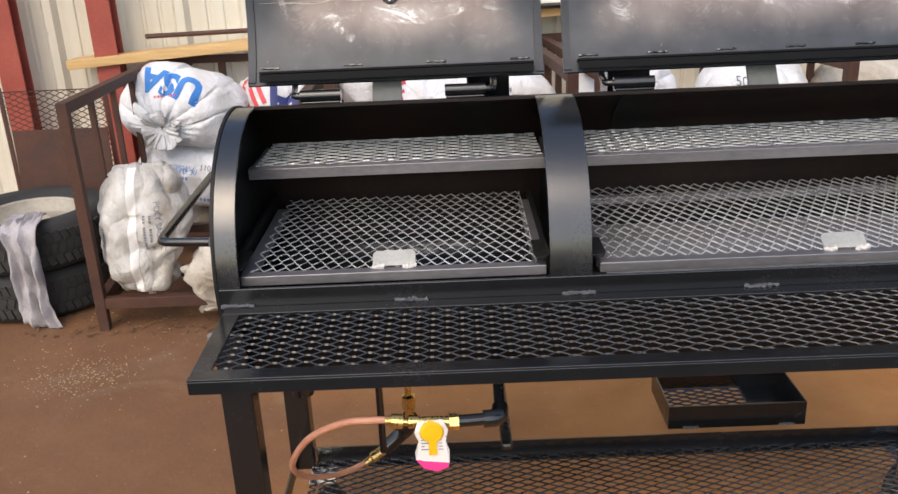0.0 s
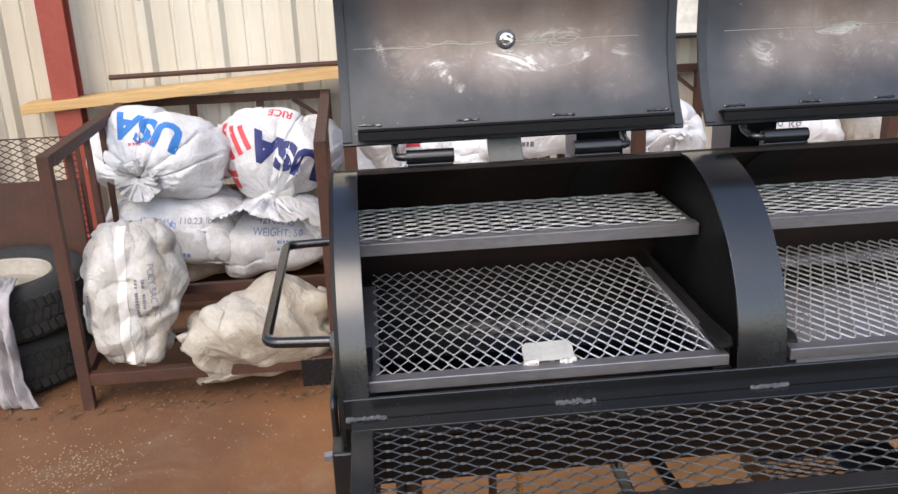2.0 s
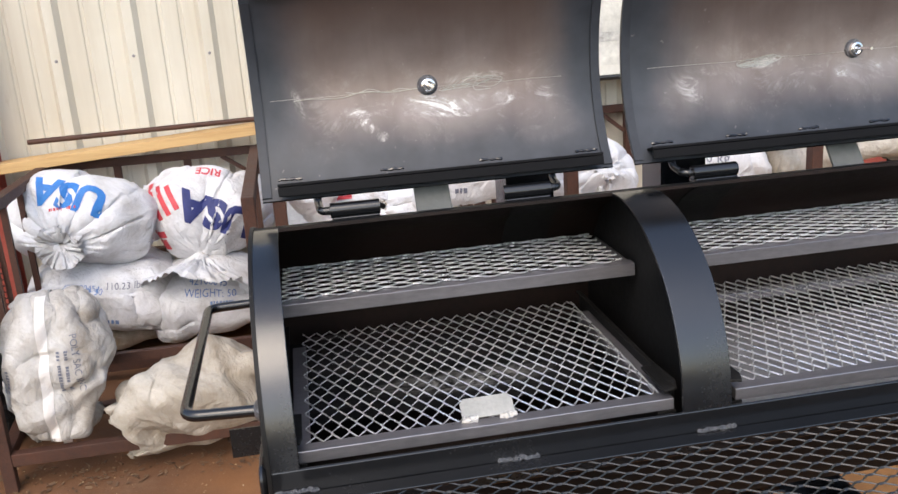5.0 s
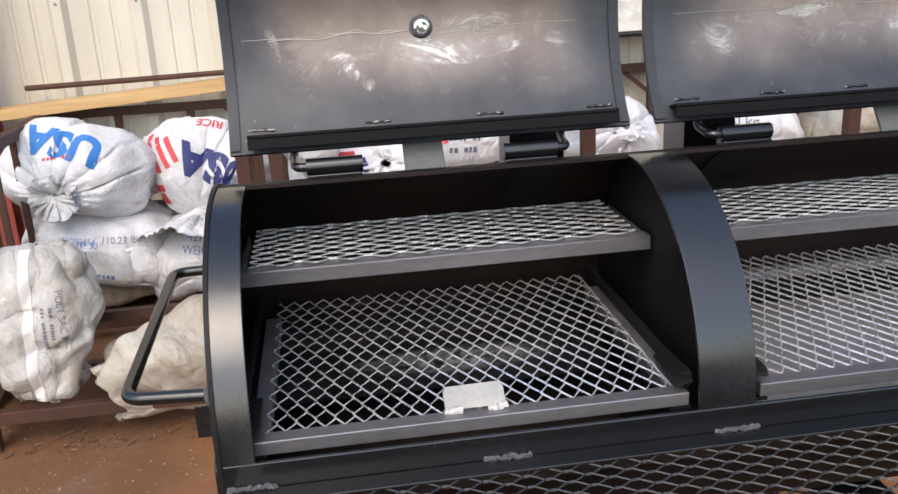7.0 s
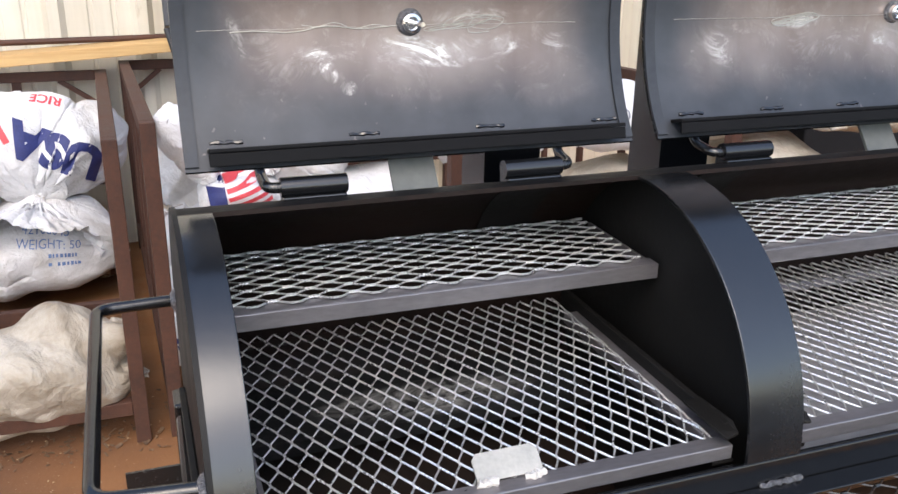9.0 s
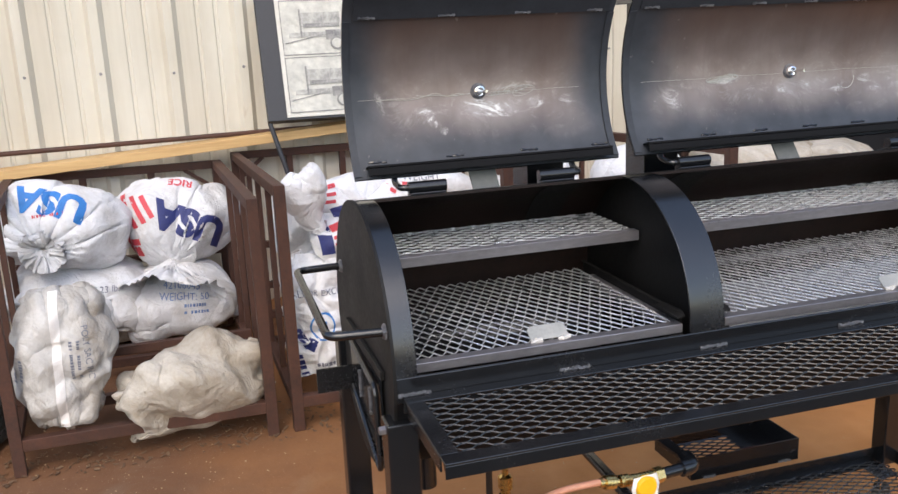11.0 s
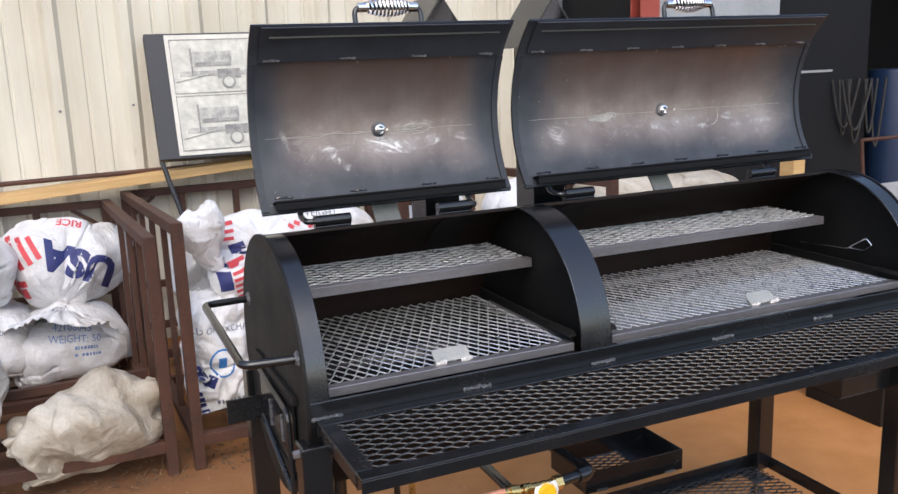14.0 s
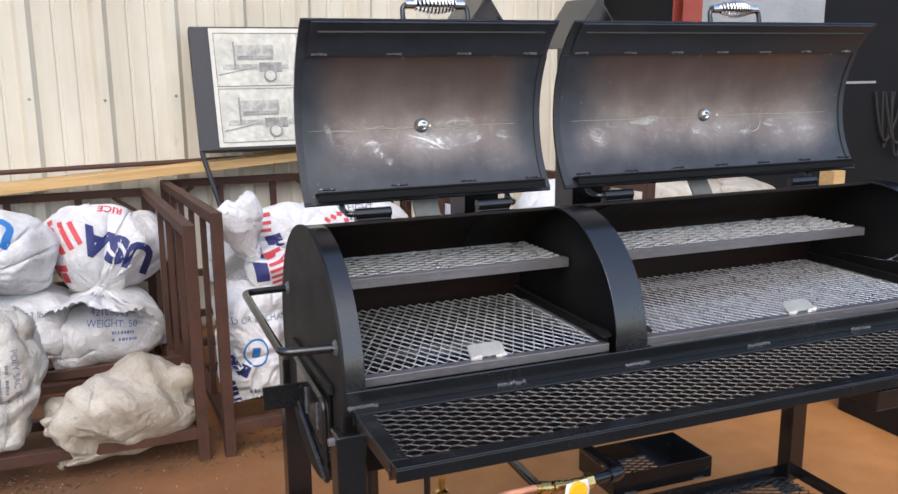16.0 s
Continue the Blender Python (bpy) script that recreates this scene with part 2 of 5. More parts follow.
def lid_material(name, rubs):
    """Bare brown steel in the middle, black overspray towards the edges, and polished rubs.
    rubs: centre across and up, half width and height, turn, strength, in shares of the lid."""
    m = Mat(name, 0.4, 0.4, (0.1, 0.1, 0.1))
    tc = m.t.nodes.new("ShaderNodeTexCoord")
    sep = m.t.nodes.new("ShaderNodeSeparateXYZ")
    m.link(tc.outputs["Generated"], sep.inputs[0])
    across, up = sep.outputs[0], sep.outputs[2]
    wob = m.math("MULTIPLY", m.math("SUBTRACT", m.noise(5, 3), 0.5), 0.07)
    ex = m.math("SUBTRACT", 0.5, m.math("ABSOLUTE", m.math("SUBTRACT", across, 0.5)))
    mx = m.range(m.math("ADD", ex, wob), 0.03, 0.22)
    lo = m.range(m.math("ADD", up, wob), 0.10, 0.36)
    hi = m.range(m.math("ADD", up, wob), 1.05, 0.72)
    for r in (mx, lo, hi):
        r.node.interpolation_type = "SMOOTHSTEP"
    bare = m.math("MULTIPLY", mx, m.math("MULTIPLY", lo, hi))
    brown = m.mix(m.noise(7, 5), (0.22, 0.175, 0.155), (0.37, 0.315, 0.285))
    brown = m.mix(m.math("MULTIPLY", m.noise(3, 5, (4, 1, 0.5), 0.6, 0.4, 0.45, 0.75), 0.5), brown, (0.17, 0.115, 0.095))
    brown = m.mix(m.range(up, 0.45, 0.85), brown, (0.115, 0.078, 0.066))
    wisp = m.noise(11, 7, (1, 1, 1.6), 0.72, 3.2, 0.50, 0.64)
    grainy = m.noise(44, 4, (1, 1, 0.5), 0.7, 1.5, 0.35, 0.72)
    shine = None
    for cx, cz, w, h, turn, k in rubs:
        c, s = math.cos(turn), math.sin(turn)
        dx, dz = m.math("SUBTRACT", across, cx), m.math("SUBTRACT", up, cz)
        u = m.math("ADD", m.math("MULTIPLY", dx, c / w), m.math("MULTIPLY", dz, s / w))
        v = m.math("ADD", m.math("MULTIPLY", dx, -s / h), m.math("MULTIPLY", dz, c / h))
        d = m.math("ADD", m.math("MULTIPLY", u, u), m.math("MULTIPLY", v, v))
        spot = m.math("MULTIPLY", m.range(m.math("ADD", d, m.math("MULTIPLY", wob, 9.0)), 1.0, 0.1), k)
        shine = spot if shine is None else m.math("MAXIMUM", shine, spot)
    shine = m.math("MULTIPLY", shine, m.math("ADD", m.math("MULTIPLY", wisp, 0.85), m.math("MULTIPLY", grainy, 0.25)))
    faint = m.math("MULTIPLY", m.math("MULTIPLY", wisp, grainy), m.math("MULTIPLY", bare, m.range(up, 0.55, 0.35)))
    shine = m.math("MINIMUM", m.math("MAXIMUM", shine, m.math("MULTIPLY", faint, 0.30)), 1.0)
    paint = m.mix(m.noise(18, 3), (0.026, 0.030, 0.037), (0.044, 0.049, 0.058))
    col = m.mix(bare, paint, brown)
    col = m.mix(m.math("MULTIPLY", m.noise(60, 2, (1, 1, 1), 0.5, 0, 0.72, 0.78), 0.35), col, (0.42, 0.38, 0.35))
    col = m.mix(m.math("MULTIPLY", shine, 0.92), col, (0.80, 0.76, 0.71))
    m.color(col)
    m.rough(m.range(bare, 0, 1, 0.46, 0.36))
    m.link(m.math("MULTIPLY", bare, 0.55), m.b.inputs["Metallic"])
    m.bump(m.noise(90, 3), 0.10, 0.0006)
    return m.m


LID_SHORT = lid_material("oversprayed_lid_steel", ((0.53, 0.320, 0.120, 0.052, -0.25, 1.5), (0.31, 0.27, 0.018, 0.040, 0.2, 1.3), (0.35, 0.215, 0.018, 0.022, 0.0, 1.4), (0.71, 0.335, 0.045, 0.034, 0.6, 0.9), (0.125, 0.375, 0.014, 0.075, 0.15, 0.45), (0.63, 0.425, 0.10, 0.030, 0.10, 0.65), (0.28, 0.32, 0.05, 0.022, -0.3, 0.8), (0.83, 0.33, 0.03, 0.04, 0.0, 0.6)))
LID_LONG = lid_material("oversprayed_long_lid_steel", ((0.14, 0.29, 0.035, 0.075, 0.25, 0.55), (0.30, 0.385, 0.055, 0.026, 0.12, 0.8), (0.46, 0.315, 0.024, 0.034, 0.0, 0.9), (0.53, 0.335, 0.020, 0.030, 0.3, 0.6), (0.715, 0.335, 0.022, 0.040, -0.3, 0.7), (0.63, 0.285, 0.026, 0.020, 0.0, 0.8), (0.745, 0.275, 0.024, 0.022, 0.2, 0.8), (0.86, 0.30, 0.045, 0.032, 0.0, 0.7)))
OVERSPRAY = simple("blue_black_overspray", (0.022, 0.025, 0.031), (0.040, 0.045, 0.054), 18, 0.5, 0.0, 0.1, 0.0005, 120, spec=0.4)


# ---- mesh tools ----
class M:
    def __init__(self):
        self.v, self.f, self.k = [], [], []

    def add(self, verts, faces, k=0):
        n = len(self.v)
        self.v += [tuple(p) for p in verts]
        self.f += [tuple(n + i for i in f) for f in faces]
        self.k += [k] * len(faces)
        return self

    def box(self, x0, x1, y0, y1, z0, z1, k=0):
        p = [(x, y, z) for x in (x0, x1) for y in (y0, y1) for z in (z0, z1)]
        return self.add(p, [(0, 1, 3, 2), (4, 6, 7, 5), (0, 4, 5, 1), (2, 3, 7, 6), (0, 2, 6, 4), (1, 5, 7, 3)], k)

    def obox(self, m, sx, sy, sz, k=0):
        p = [m @ Vector((x * sx / 2, y * sy / 2, z * sz / 2)) for x in (-1, 1) for y in (-1, 1) for z in (-1, 1)]
        return self.add(p, [(0, 1, 3, 2), (4, 6, 7, 5), (0, 4, 5, 1), (2, 3, 7, 6), (0, 2, 6, 4), (1, 5, 7, 3)], k)

    def bar(self, a, b, w, h, up=(0, 0, 1), k=0):
        """A rectangular bar from a to b; w across, h along up."""
        a, b = Vector(a), Vector(b)
        d = (b - a).normalized()
        s = d.cross(Vector(up))
        s = (s if s.length > 1e-4 else d.cross(Vector((1, 0, 0)))).normalized()
        u = s.cross(d)
        m = Matrix((s, d, u)).transposed().to_4x4()
        m.translation = (a + b) / 2
        return self.obox(m, w, (b - a).length, h, k)

    def tube(self, pts, r, n=12, k=0, cap=True):
        pts = [Vector(p) for p in pts]
        rs = r if isinstance(r, (list, tuple)) else [r] * len(pts)
        ring, prev = [], None
        for i, p in enumerate(pts):
            d = (pts[min(i + 1, len(pts) - 1)] - pts[max(i - 1, 0)]).normalized()
            if prev is None:
                s = d.cross(Vector((0, 0, 1)))
                s = s if s.length > 1e-3 else d.cross(Vector((1, 0, 0)))
            else:
                s = prev - d * prev.dot(d)
            s.normalize()
            prev = s
            t = d.cross(s)
            ring.append([p + rs[i] * (s * math.cos(2 * math.pi * j / n) + t * math.sin(2 * math.pi * j / n)) for j in range(n)])
        verts = [q for rg in ring for q in rg]
        faces = [(i * n + j, i * n + (j + 1) % n, (i + 1) * n + (j + 1) % n, (i + 1) * n + j) for i in range(len(pts) - 1) for j in range(n)]
        if cap:
            faces += [tuple(reversed(range(n))), tuple(range((len(pts) - 1) * n, len(pts) * n))]
        return self.add(verts, faces, k)

    def sheet(self, prof, thick, x0, x1, k_in=0, k_out=0, steps=1):
        """A bent sheet: a profile of (y, z) drawn along x; the thickness goes to the profile's left."""
        n = len(prof)
        off = []
        for i in range(n):
            a, b = Vector(prof[max(i - 1, 0)]), Vector(prof[min(i + 1, n - 1)])
            d = (b - a).normalized()
            off.append((prof[i][0] - d.y * thick, prof[i][1] + d.x * thick))
        xs = [x0 + (x1 - x0) * s / steps for s in range(steps + 1)]
        base = len(self.v)
        self.v += [(x, *p) for x in xs for p in prof] + [(x, *p) for x in xs for p in off]
        m = (steps + 1) * n
        fs = []
        for s in range(steps):
            for i in range(n - 1):
                a = s * n + i
                fs.append(((a, a + 1, a + n + 1, a + n), k_in))
                fs.append(((m + a, m + a + n, m + a + n + 1, m + a + 1), k_out))
            for i in (0, n - 1):
                a = s * n + i
                fs.append(((a, a + n, m + a + n, m + a), k_out))
        for s in (0, steps):
            for i in range(n - 1):
                a = s * n + i
                fs.append(((a, m + a, m + a + 1, a + 1), k_out))
        for f, k in fs:
            self.f.append(tuple(base + i for i in f))
            self.k.append(k)
        return self

    def plate(self, outline, x0, x1, k=0):
        """A flat plate: an outline of (y, z) between two x."""
        n = len(outline)
        self.add([(x0, *p) for p in outline] + [(x1, *p) for p in outline],
                 [tuple(range(n)), tuple(reversed(range(n, 2 * n)))] + [(i, n + i, n + (i + 1) % n, (i + 1) % n) for i in range(n)], k)
        return self

    def lathe(self, prof, m, n=24, k=0):
        """A profile of (radius, height) turned about the local z of m."""
        verts = [m @ Vector((r * math.cos(2 * math.pi * j / n), r * math.sin(2 * math.pi * j / n), h)) for r, h in prof for j in range(n)]
        faces = [(i * n + j, i * n + (j + 1) % n, (i + 1) * n + (j + 1) % n, (i + 1) * n + j) for i in range(len(prof) - 1) for j in range(n)]
        return self.add(verts, faces, k)

    def expanded(self, o, u, v, lu, lv, lwd, swd, w=0.0036, th=0.0022, lean=0.9, wave=0.0, bond=0.003):
        """Expanded metal over lu x lv from o: long diagonals along u."""
        o, u, v = Vector(o), Vector(u), Vector(v)
        up = u.cross(v).normalized()
        up = up if up.z > 0 else -up
        a = (v * math.cos(lean) + up * math.sin(lean)) * w
        b = (up * math.cos(lean) - v * math.sin(lean)) * th
        nk, nm = int(lu / (lwd / 2)), int(lv / swd) + 1
        for mm in range(nm):
            for kind in (0, 1):
                verts = []
                for k2 in range(2 * nk + 3):
                    # every node is a short straight bond
                    kk = (k2 + 1) // 2
                    cu = min(max(kk * lwd / 2 + (bond if k2 % 2 == 0 else -bond), 0), lu)
                    odd = kk % 2
                    f = 1.0
                    if kk == nk + 1:
                        f = (lu - nk * lwd / 2) / (lwd / 2)
                        prev = (swd / 2 if (kk - 1) % 2 else (swd if kind else 0))
                        cur = (swd / 2 if odd else (swd if kind else 0))
                        cv = mm * swd + prev + (cur - prev) * f
                    else:
                        cv = mm * swd + (swd / 2 if odd else (swd if kind else 0))
                    cv = min(cv, lv)
                    p = o + u * cu + v * cv + up * (wave * math.sin(cu * 5.1 + cv * 7.3))
                    flat = (0.0015 if odd else -0.0015) * (1 if kind else -1)
                    p = p + up * flat * 0.5
                    verts += [p - a / 2 - b / 2, p + a / 2 - b / 2, p + a / 2 + b / 2, p - a / 2 + b / 2]
                faces = [(i * 4 + j, i * 4 + (j + 1) % 4, i * 4 + 4 + (j + 1) % 4, i * 4 + 4 + j) for i in range(2 * nk + 2) for j in range(4)]
                self.add(verts, faces)
        return self


def thing(name, base, label, category, group="", kind=""):
    ob = new(name)
    ob.location = base
    ob.empty_display_size = 0.05
    return tagged(ob, label, category, group, kind)


def build(name, m, mats, smooth=False, bevel=0.0, base=(0, 0, 0), seg=2):
    me = bpy.data.meshes.new(name)
    bx, by, bz = base
    me.from_pydata([(x - bx, y - by, z - bz) for x, y, z in m.v], [], m.f)
    for mat in mats if isinstance(mats, (list, tuple)) else [mats]:
        me.materials.append(mat)
    if any(m.k):
        me.polygons.foreach_set("material_index", m.k)
    bm = bmesh.new()
    bm.from_mesh(me)
    bmesh.ops.recalc_face_normals(bm, faces=bm.faces[:])
    bm.to_mesh(me)
    bm.free()
    if smooth:
        me.shade_smooth()
        me.set_sharp_from_angle(angle=radians(40))
    ob = new(name, me)
    if bevel:
        b = ob.modifiers.new("bevel", "BEVEL")
        b.width, b.segments, b.limit_method, b.angle_limit = bevel, seg, "ANGLE", radians(50)
    return ob


def world_of(ob):
    p = Vector((0, 0, 0))
    while ob:
        p, ob = p + ob.location, ob.parent
    return p


def part(name, m, mats, parent, label="", smooth=False, bevel=0.0, seg=2):
    """One mesh under a thing or a part, drawn in world coordinates; its origin is its own middle at the bottom."""
    xs, ys, zs = zip(*m.v)
    base = Vector(((min(xs) + max(xs)) / 2, (min(ys) + max(ys)) / 2, min(zs)))
    ob = build(name, m, mats, smooth, bevel, base, seg)
    ob.parent = parent
    ob.location = base - world_of(parent)
    return tagged(ob, label)


def single(name, m, mats, label, category, group="", kind="", smooth=False, bevel=0.0):
    xs, ys, zs = zip(*m.v)
    base = ((min(xs) + max(xs)) / 2, (min(ys) + max(ys)) / 2, min(zs))
    ob = build(name, m, mats, smooth, bevel, base)
    ob.location = base
    return tagged(ob, label, category, group, kind)


def arc(cy, cz, r, a0, a1, n):
    """Points of (y, z); angles in degrees, from straight up, positive towards -y (the front)."""
    return [(cy - r * math.sin(radians(a0 + (a1 - a0) * i / n)), cz + r * math.cos(radians(a0 + (a1 - a0) * i / n))) for i in range(n + 1)]


def smooth_path(pts, n=8):
    """A smooth line through the points."""
    pts = [Vector(p) for p in pts]
    out = []
    for i in range(len(pts) - 1):
        p0, p1, p2, p3 = pts[max(i - 1, 0)], pts[i], pts[i + 1], pts[min(i + 2, len(pts) - 1)]
        for s in range(n):
            t = s / n
            out.append(0.5 * (2 * p1 + (p2 - p0) * t + (2 * p0 - 5 * p1 + 4 * p2 - p3) * t * t + (3 * p1 - p0 - 3 * p2 + p3) * t ** 3))
    return out + [pts[-1]]


def fillet(pts, r, n=6):
    """A line with its inner corners rounded."""
    pts = [Vector(p) for p in pts]
    out = [pts[0]]
    for i in range(1, len(pts) - 1):
        a, b, c = pts[i - 1], pts[i], pts[i + 1]
        p, q = b + (a - b).normalized() * r, b + (c - b).normalized() * r
        out += [(1 - t) ** 2 * p + 2 * t * (1 - t) * b + t * t * q for t in (s / n for s in range(n + 1))]
    return out + [pts[-1]]


def bead(p, q, r=0.004, seed=0):
    """A lumpy weld bead from p to q."""
    rnd = random.Random(seed)
    p, q = Vector(p), Vector(q)
    n = max(6, int((q - p).length / 0.004))
    m = M()
    pts = [p.lerp(q, i / n) + Vector((0, rnd.uniform(-1, 1), rnd.uniform(-1, 1))) * r * 0.35 for i in range(n + 1)]
    m.tube(pts, [r * rnd.uniform(0.6, 1.2) for _ in pts], 6)
    return m


# ---- the place ----
m = M()
m.add([(-400, -400, 0), (400, -400, 0), (400, 400, 0), (-400, 400, 0)], [(0, 1, 2, 3)])
tagged(build("ground", m, GROUND), "reddish brown dirt over a worn concrete yard", "ground", kind="structure")

WALL_Y = 5.08


def ribbed(x0, x1, z0, z1):
    """Trapezoid ribbed sheet metal: a narrow raised rib every 0.37 m with two low swages between."""
    prof = []
    x = x0
    while x < x1:
        for dx, dy in ((0, 0), (0.085, 0), (0.092, 0.007), (0.104, 0.007), (0.111, 0), (0.182, 0), (0.189, 0.007), (0.201, 0.007), (0.208, 0), (0.267, 0), (0.291, -0.036), (0.336, -0.036), (0.360, 0)):
            prof.append((x + dx, WALL_Y + dy))
        x += 0.364
    prof.append((x, WALL_Y))
    m = M()
    n = len(prof)
    verts = [(px, py, z) for z in (z0, z1) for px, py in prof] + [(px, py + 0.03, z) for z in (z0, z1) for px, py in prof]
    faces = []
    for i in range(n - 1):
        faces += [(i, i + 1, n + i + 1, n + i), (2 * n + i, 3 * n + i, 3 * n + i + 1, 2 * n + i + 1), (i, 2 * n + i, 2 * n + i + 1, i + 1), (n + i, n + i + 1, 3 * n + i + 1, 3 * n + i)]
    faces += [(0, n, 3 * n, 2 * n), (n - 1, 3 * n - 1, 4 * n - 1, 2 * n - 1)]
    return m.add(verts, faces)


wall = tagged(build("wall_north", ribbed(-7.6095, 2.47, 0.0, 3.7), WALL), "cream ribbed sheet-metal wall with dirty streaks", "wall", kind="structure")
screws = M()
rnd = random.Random(3)
for ix in range(28):
    for z in (0.15, 1.32, 2.45):
        sx = -7.6095 + ix * 0.364 + 0.3135
        if sx < 2.4:
            screws.lathe([(0.0, 0.006), (0.006, 0.006), (0.008, 0.0)], pose(sx, WALL_Y - 0.0365, z + rnd.uniform(-0.01, 0.01), 90), 8)
part("wall_screws", screws, MILL, wall, "dark roofing screws")
for x, y in ((-1.86, 4.946), (-2.39, 4.93), (2.33, 4.2)):
    m = M()
    m.box(x - 0.065, x + 0.065, y - 0.05, y - 0.042, 0, 3.3).box(x - 0.065, x + 0.065, y + 0.042, y + 0.05, 0, 3.3).box(x - 0.004, x + 0.004, y - 0.042, y + 0.042, 0, 3.3)
    tagged(build("steel_column", m, RED, bevel=0.003), "red-painted steel column before the ribbed wall", "column", "red columns", "structure")

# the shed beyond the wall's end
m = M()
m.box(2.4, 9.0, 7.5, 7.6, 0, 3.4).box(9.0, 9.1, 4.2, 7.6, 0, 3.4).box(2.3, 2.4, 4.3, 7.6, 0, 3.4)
tagged(build("wall_shed", m, SHED_SHADE), "shed walls, near-black to hold the shade inside", "wall", kind="structure")
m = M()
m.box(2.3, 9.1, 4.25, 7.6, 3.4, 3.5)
tagged(build("ceiling", m, SHED_SHADE), "unseen shed roof, added near-black to keep the inside dark", "ceiling", kind="structure")
m = M()
m.box(2.4, 3.35, 4.22, 4.28, 1.62, 3.4)
tagged(build("wall_panel", m, GREY, bevel=0.004), "grey sheet panel above the shed opening", "wall panel", kind="structure")


# ---- the smoker ----
CY, CZ, R = 1.796, 0.884, 0.277
XL, XR = -0.428, 1.245
DIV0, DIV1 = 0.183, 0.260
A_TOP, A_FRONT = -4.0, 90.5
smoker = thing("barbecue_smoker", (0.4, 1.78, 0.0), "large black double-chamber steel barrel smoker with both lids raised", "smoker")

body = M()
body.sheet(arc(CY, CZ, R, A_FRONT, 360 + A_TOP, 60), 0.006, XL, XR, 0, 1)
part("barrel_shell", body, [BLACK_UNDER, CHAMBER], smoker, "black barrel with dark brown bare steel inside", smooth=True)
for x0, x1, nm in ((XL, -0.384, "end_rim"), (DIV0, DIV1, "middle_rim"), (1.192, XR, "end_rim")):
    part(nm, M().sheet(arc(CY, CZ, R, A_TOP + 0.3, A_FRONT - 0.3, 30), 0.006, x0, x1), BLACK_RIM, smoker, "glossy black curved rim strip", smooth=True, bevel=0.001)
for x, nm in ((XL - 0.002, "end_plate"), ((DIV0 + DIV1) / 2 - 0.003, "divider_plate"), (XR - 0.004, "end_plate")):
    rr = R - 0.001 if nm == "divider_plate" else R + 0.003
    part(nm, M().plate(arc(CY, CZ, rr - 0.007 if nm == "divider_plate" else rr, 0, 354, 59), x, x + 0.006), BLACK_FLAT, smoker, smooth=True)
# front lip below the opening, with the joint to the table
part("front_lip", M().box(XL + 0.003, XR - 0.003, 1.5175, 1.5235, 0.836, 0.8855), BLACK, smoker, bevel=0.002)
part("lip_flange", M().box(-0.384, DIV0, 1.5235, 1.541, 0.868, 0.873).box(DIV1, 1.192, 1.5235, 1.541, 0.868, 0.873), BLACK, smoker, "lip carrying the grate's front edge")
# angle-iron bearers along the chamber sides, each with a flat pad folded over the grate's front corner
for x, s in ((-0.4035, -1), (0.1835, 1), (0.2605, -1), (1.190, 1)):
    i = x - s * 0.030
    part("grate_bearer", M().box(min(x, i), max(x, i), 1.545, 2.02, 0.873, 0.878).box(x - 0.003, x + 0.003, 1.56, 2.01, 0.878, 0.917).box(min(x, x - s * 0.009), max(x, x - s * 0.009), 1.56, 2.01, 0.917, 0.920), BLACK_FLAT, smoker, "black angle-iron rail beside the grate", bevel=0.001)
    pad = M()
    w0, w1 = x + 0.004 * s, x - s * 0.027
    pts = [(w1, 1.620), (w0 - 0.004 * s, 1.622), (w0, 1.560), (w0 - 0.006 * s, 1.540), (w1 + 0.004 * s, 1.534), (w1, 1.548)]
    pad.add([(px, py, 0.9215 - (0.004 if py < 1.545 else 0.0)) for px, py in pts] + [(px, py, 0.9175 - (0.004 if py < 1.545 else 0.0)) for px, py in pts],
            [tuple(range(6)), tuple(reversed(range(6, 12)))] + [(i2, 6 + i2, 6 + (i2 + 1) % 6, (i2 + 1) % 6) for i2 in range(6)])
    part("grate_keeper", pad, BLACK_FLAT, smoker, "black keeper plate over the grate's corner", bevel=0.001)
# chimney mouths: black plates on the back wall paint the dark of the openings
for x in (0.075, 0.42):
    part("chimney_mouth", M().plate(arc(CY, CZ, R - 0.0075, -14, -62, 10) + arc(CY, CZ, R - 0.009, -62, -14, 10), x - 0.045, x + 0.045), BLACK_FLAT, smoker, "black plate painted as the dark smoke outlet", smooth=True)
# rear chimneys with gabled caps
for x in (0.10, 0.42):
    y = 2.10
    c = M()
    for dx in (-0.048, 0.044):
        c.box(x + dx, x + dx + 0.004, y - 0.05, y + 0.05, 1.0, 1.56)
    c.box(x - 0.044, x + 0.044, y - 0.05, y - 0.046, 1.0, 1.56).box(x - 0.044, x + 0.044, y + 0.046, y + 0.05, 1.0, 1.56)
    ch = part("chimney", c, BLACK, smoker, bevel=0.001)
    cap = M()
    for s in (-1, 1):
        cap.bar((x + 0.001 * s, y, 1.663), (x + 0.09 * s, y, 1.535), 0.17, 0.004, up=(s * 0.13, 0, 0.09))
    part("chimney_cap", cap, BLACK, ch, "folded gable cap")

part("heat_baffle", M().box(-0.40, 0.170, 1.862, 2.020, 0.800, 0.804).box(-0.40, 0.170, 1.862, 1.866, 0.780, 0.800), BAFFLE, smoker, "steel baffle under the grate, scuffs and sky sheen painted in")
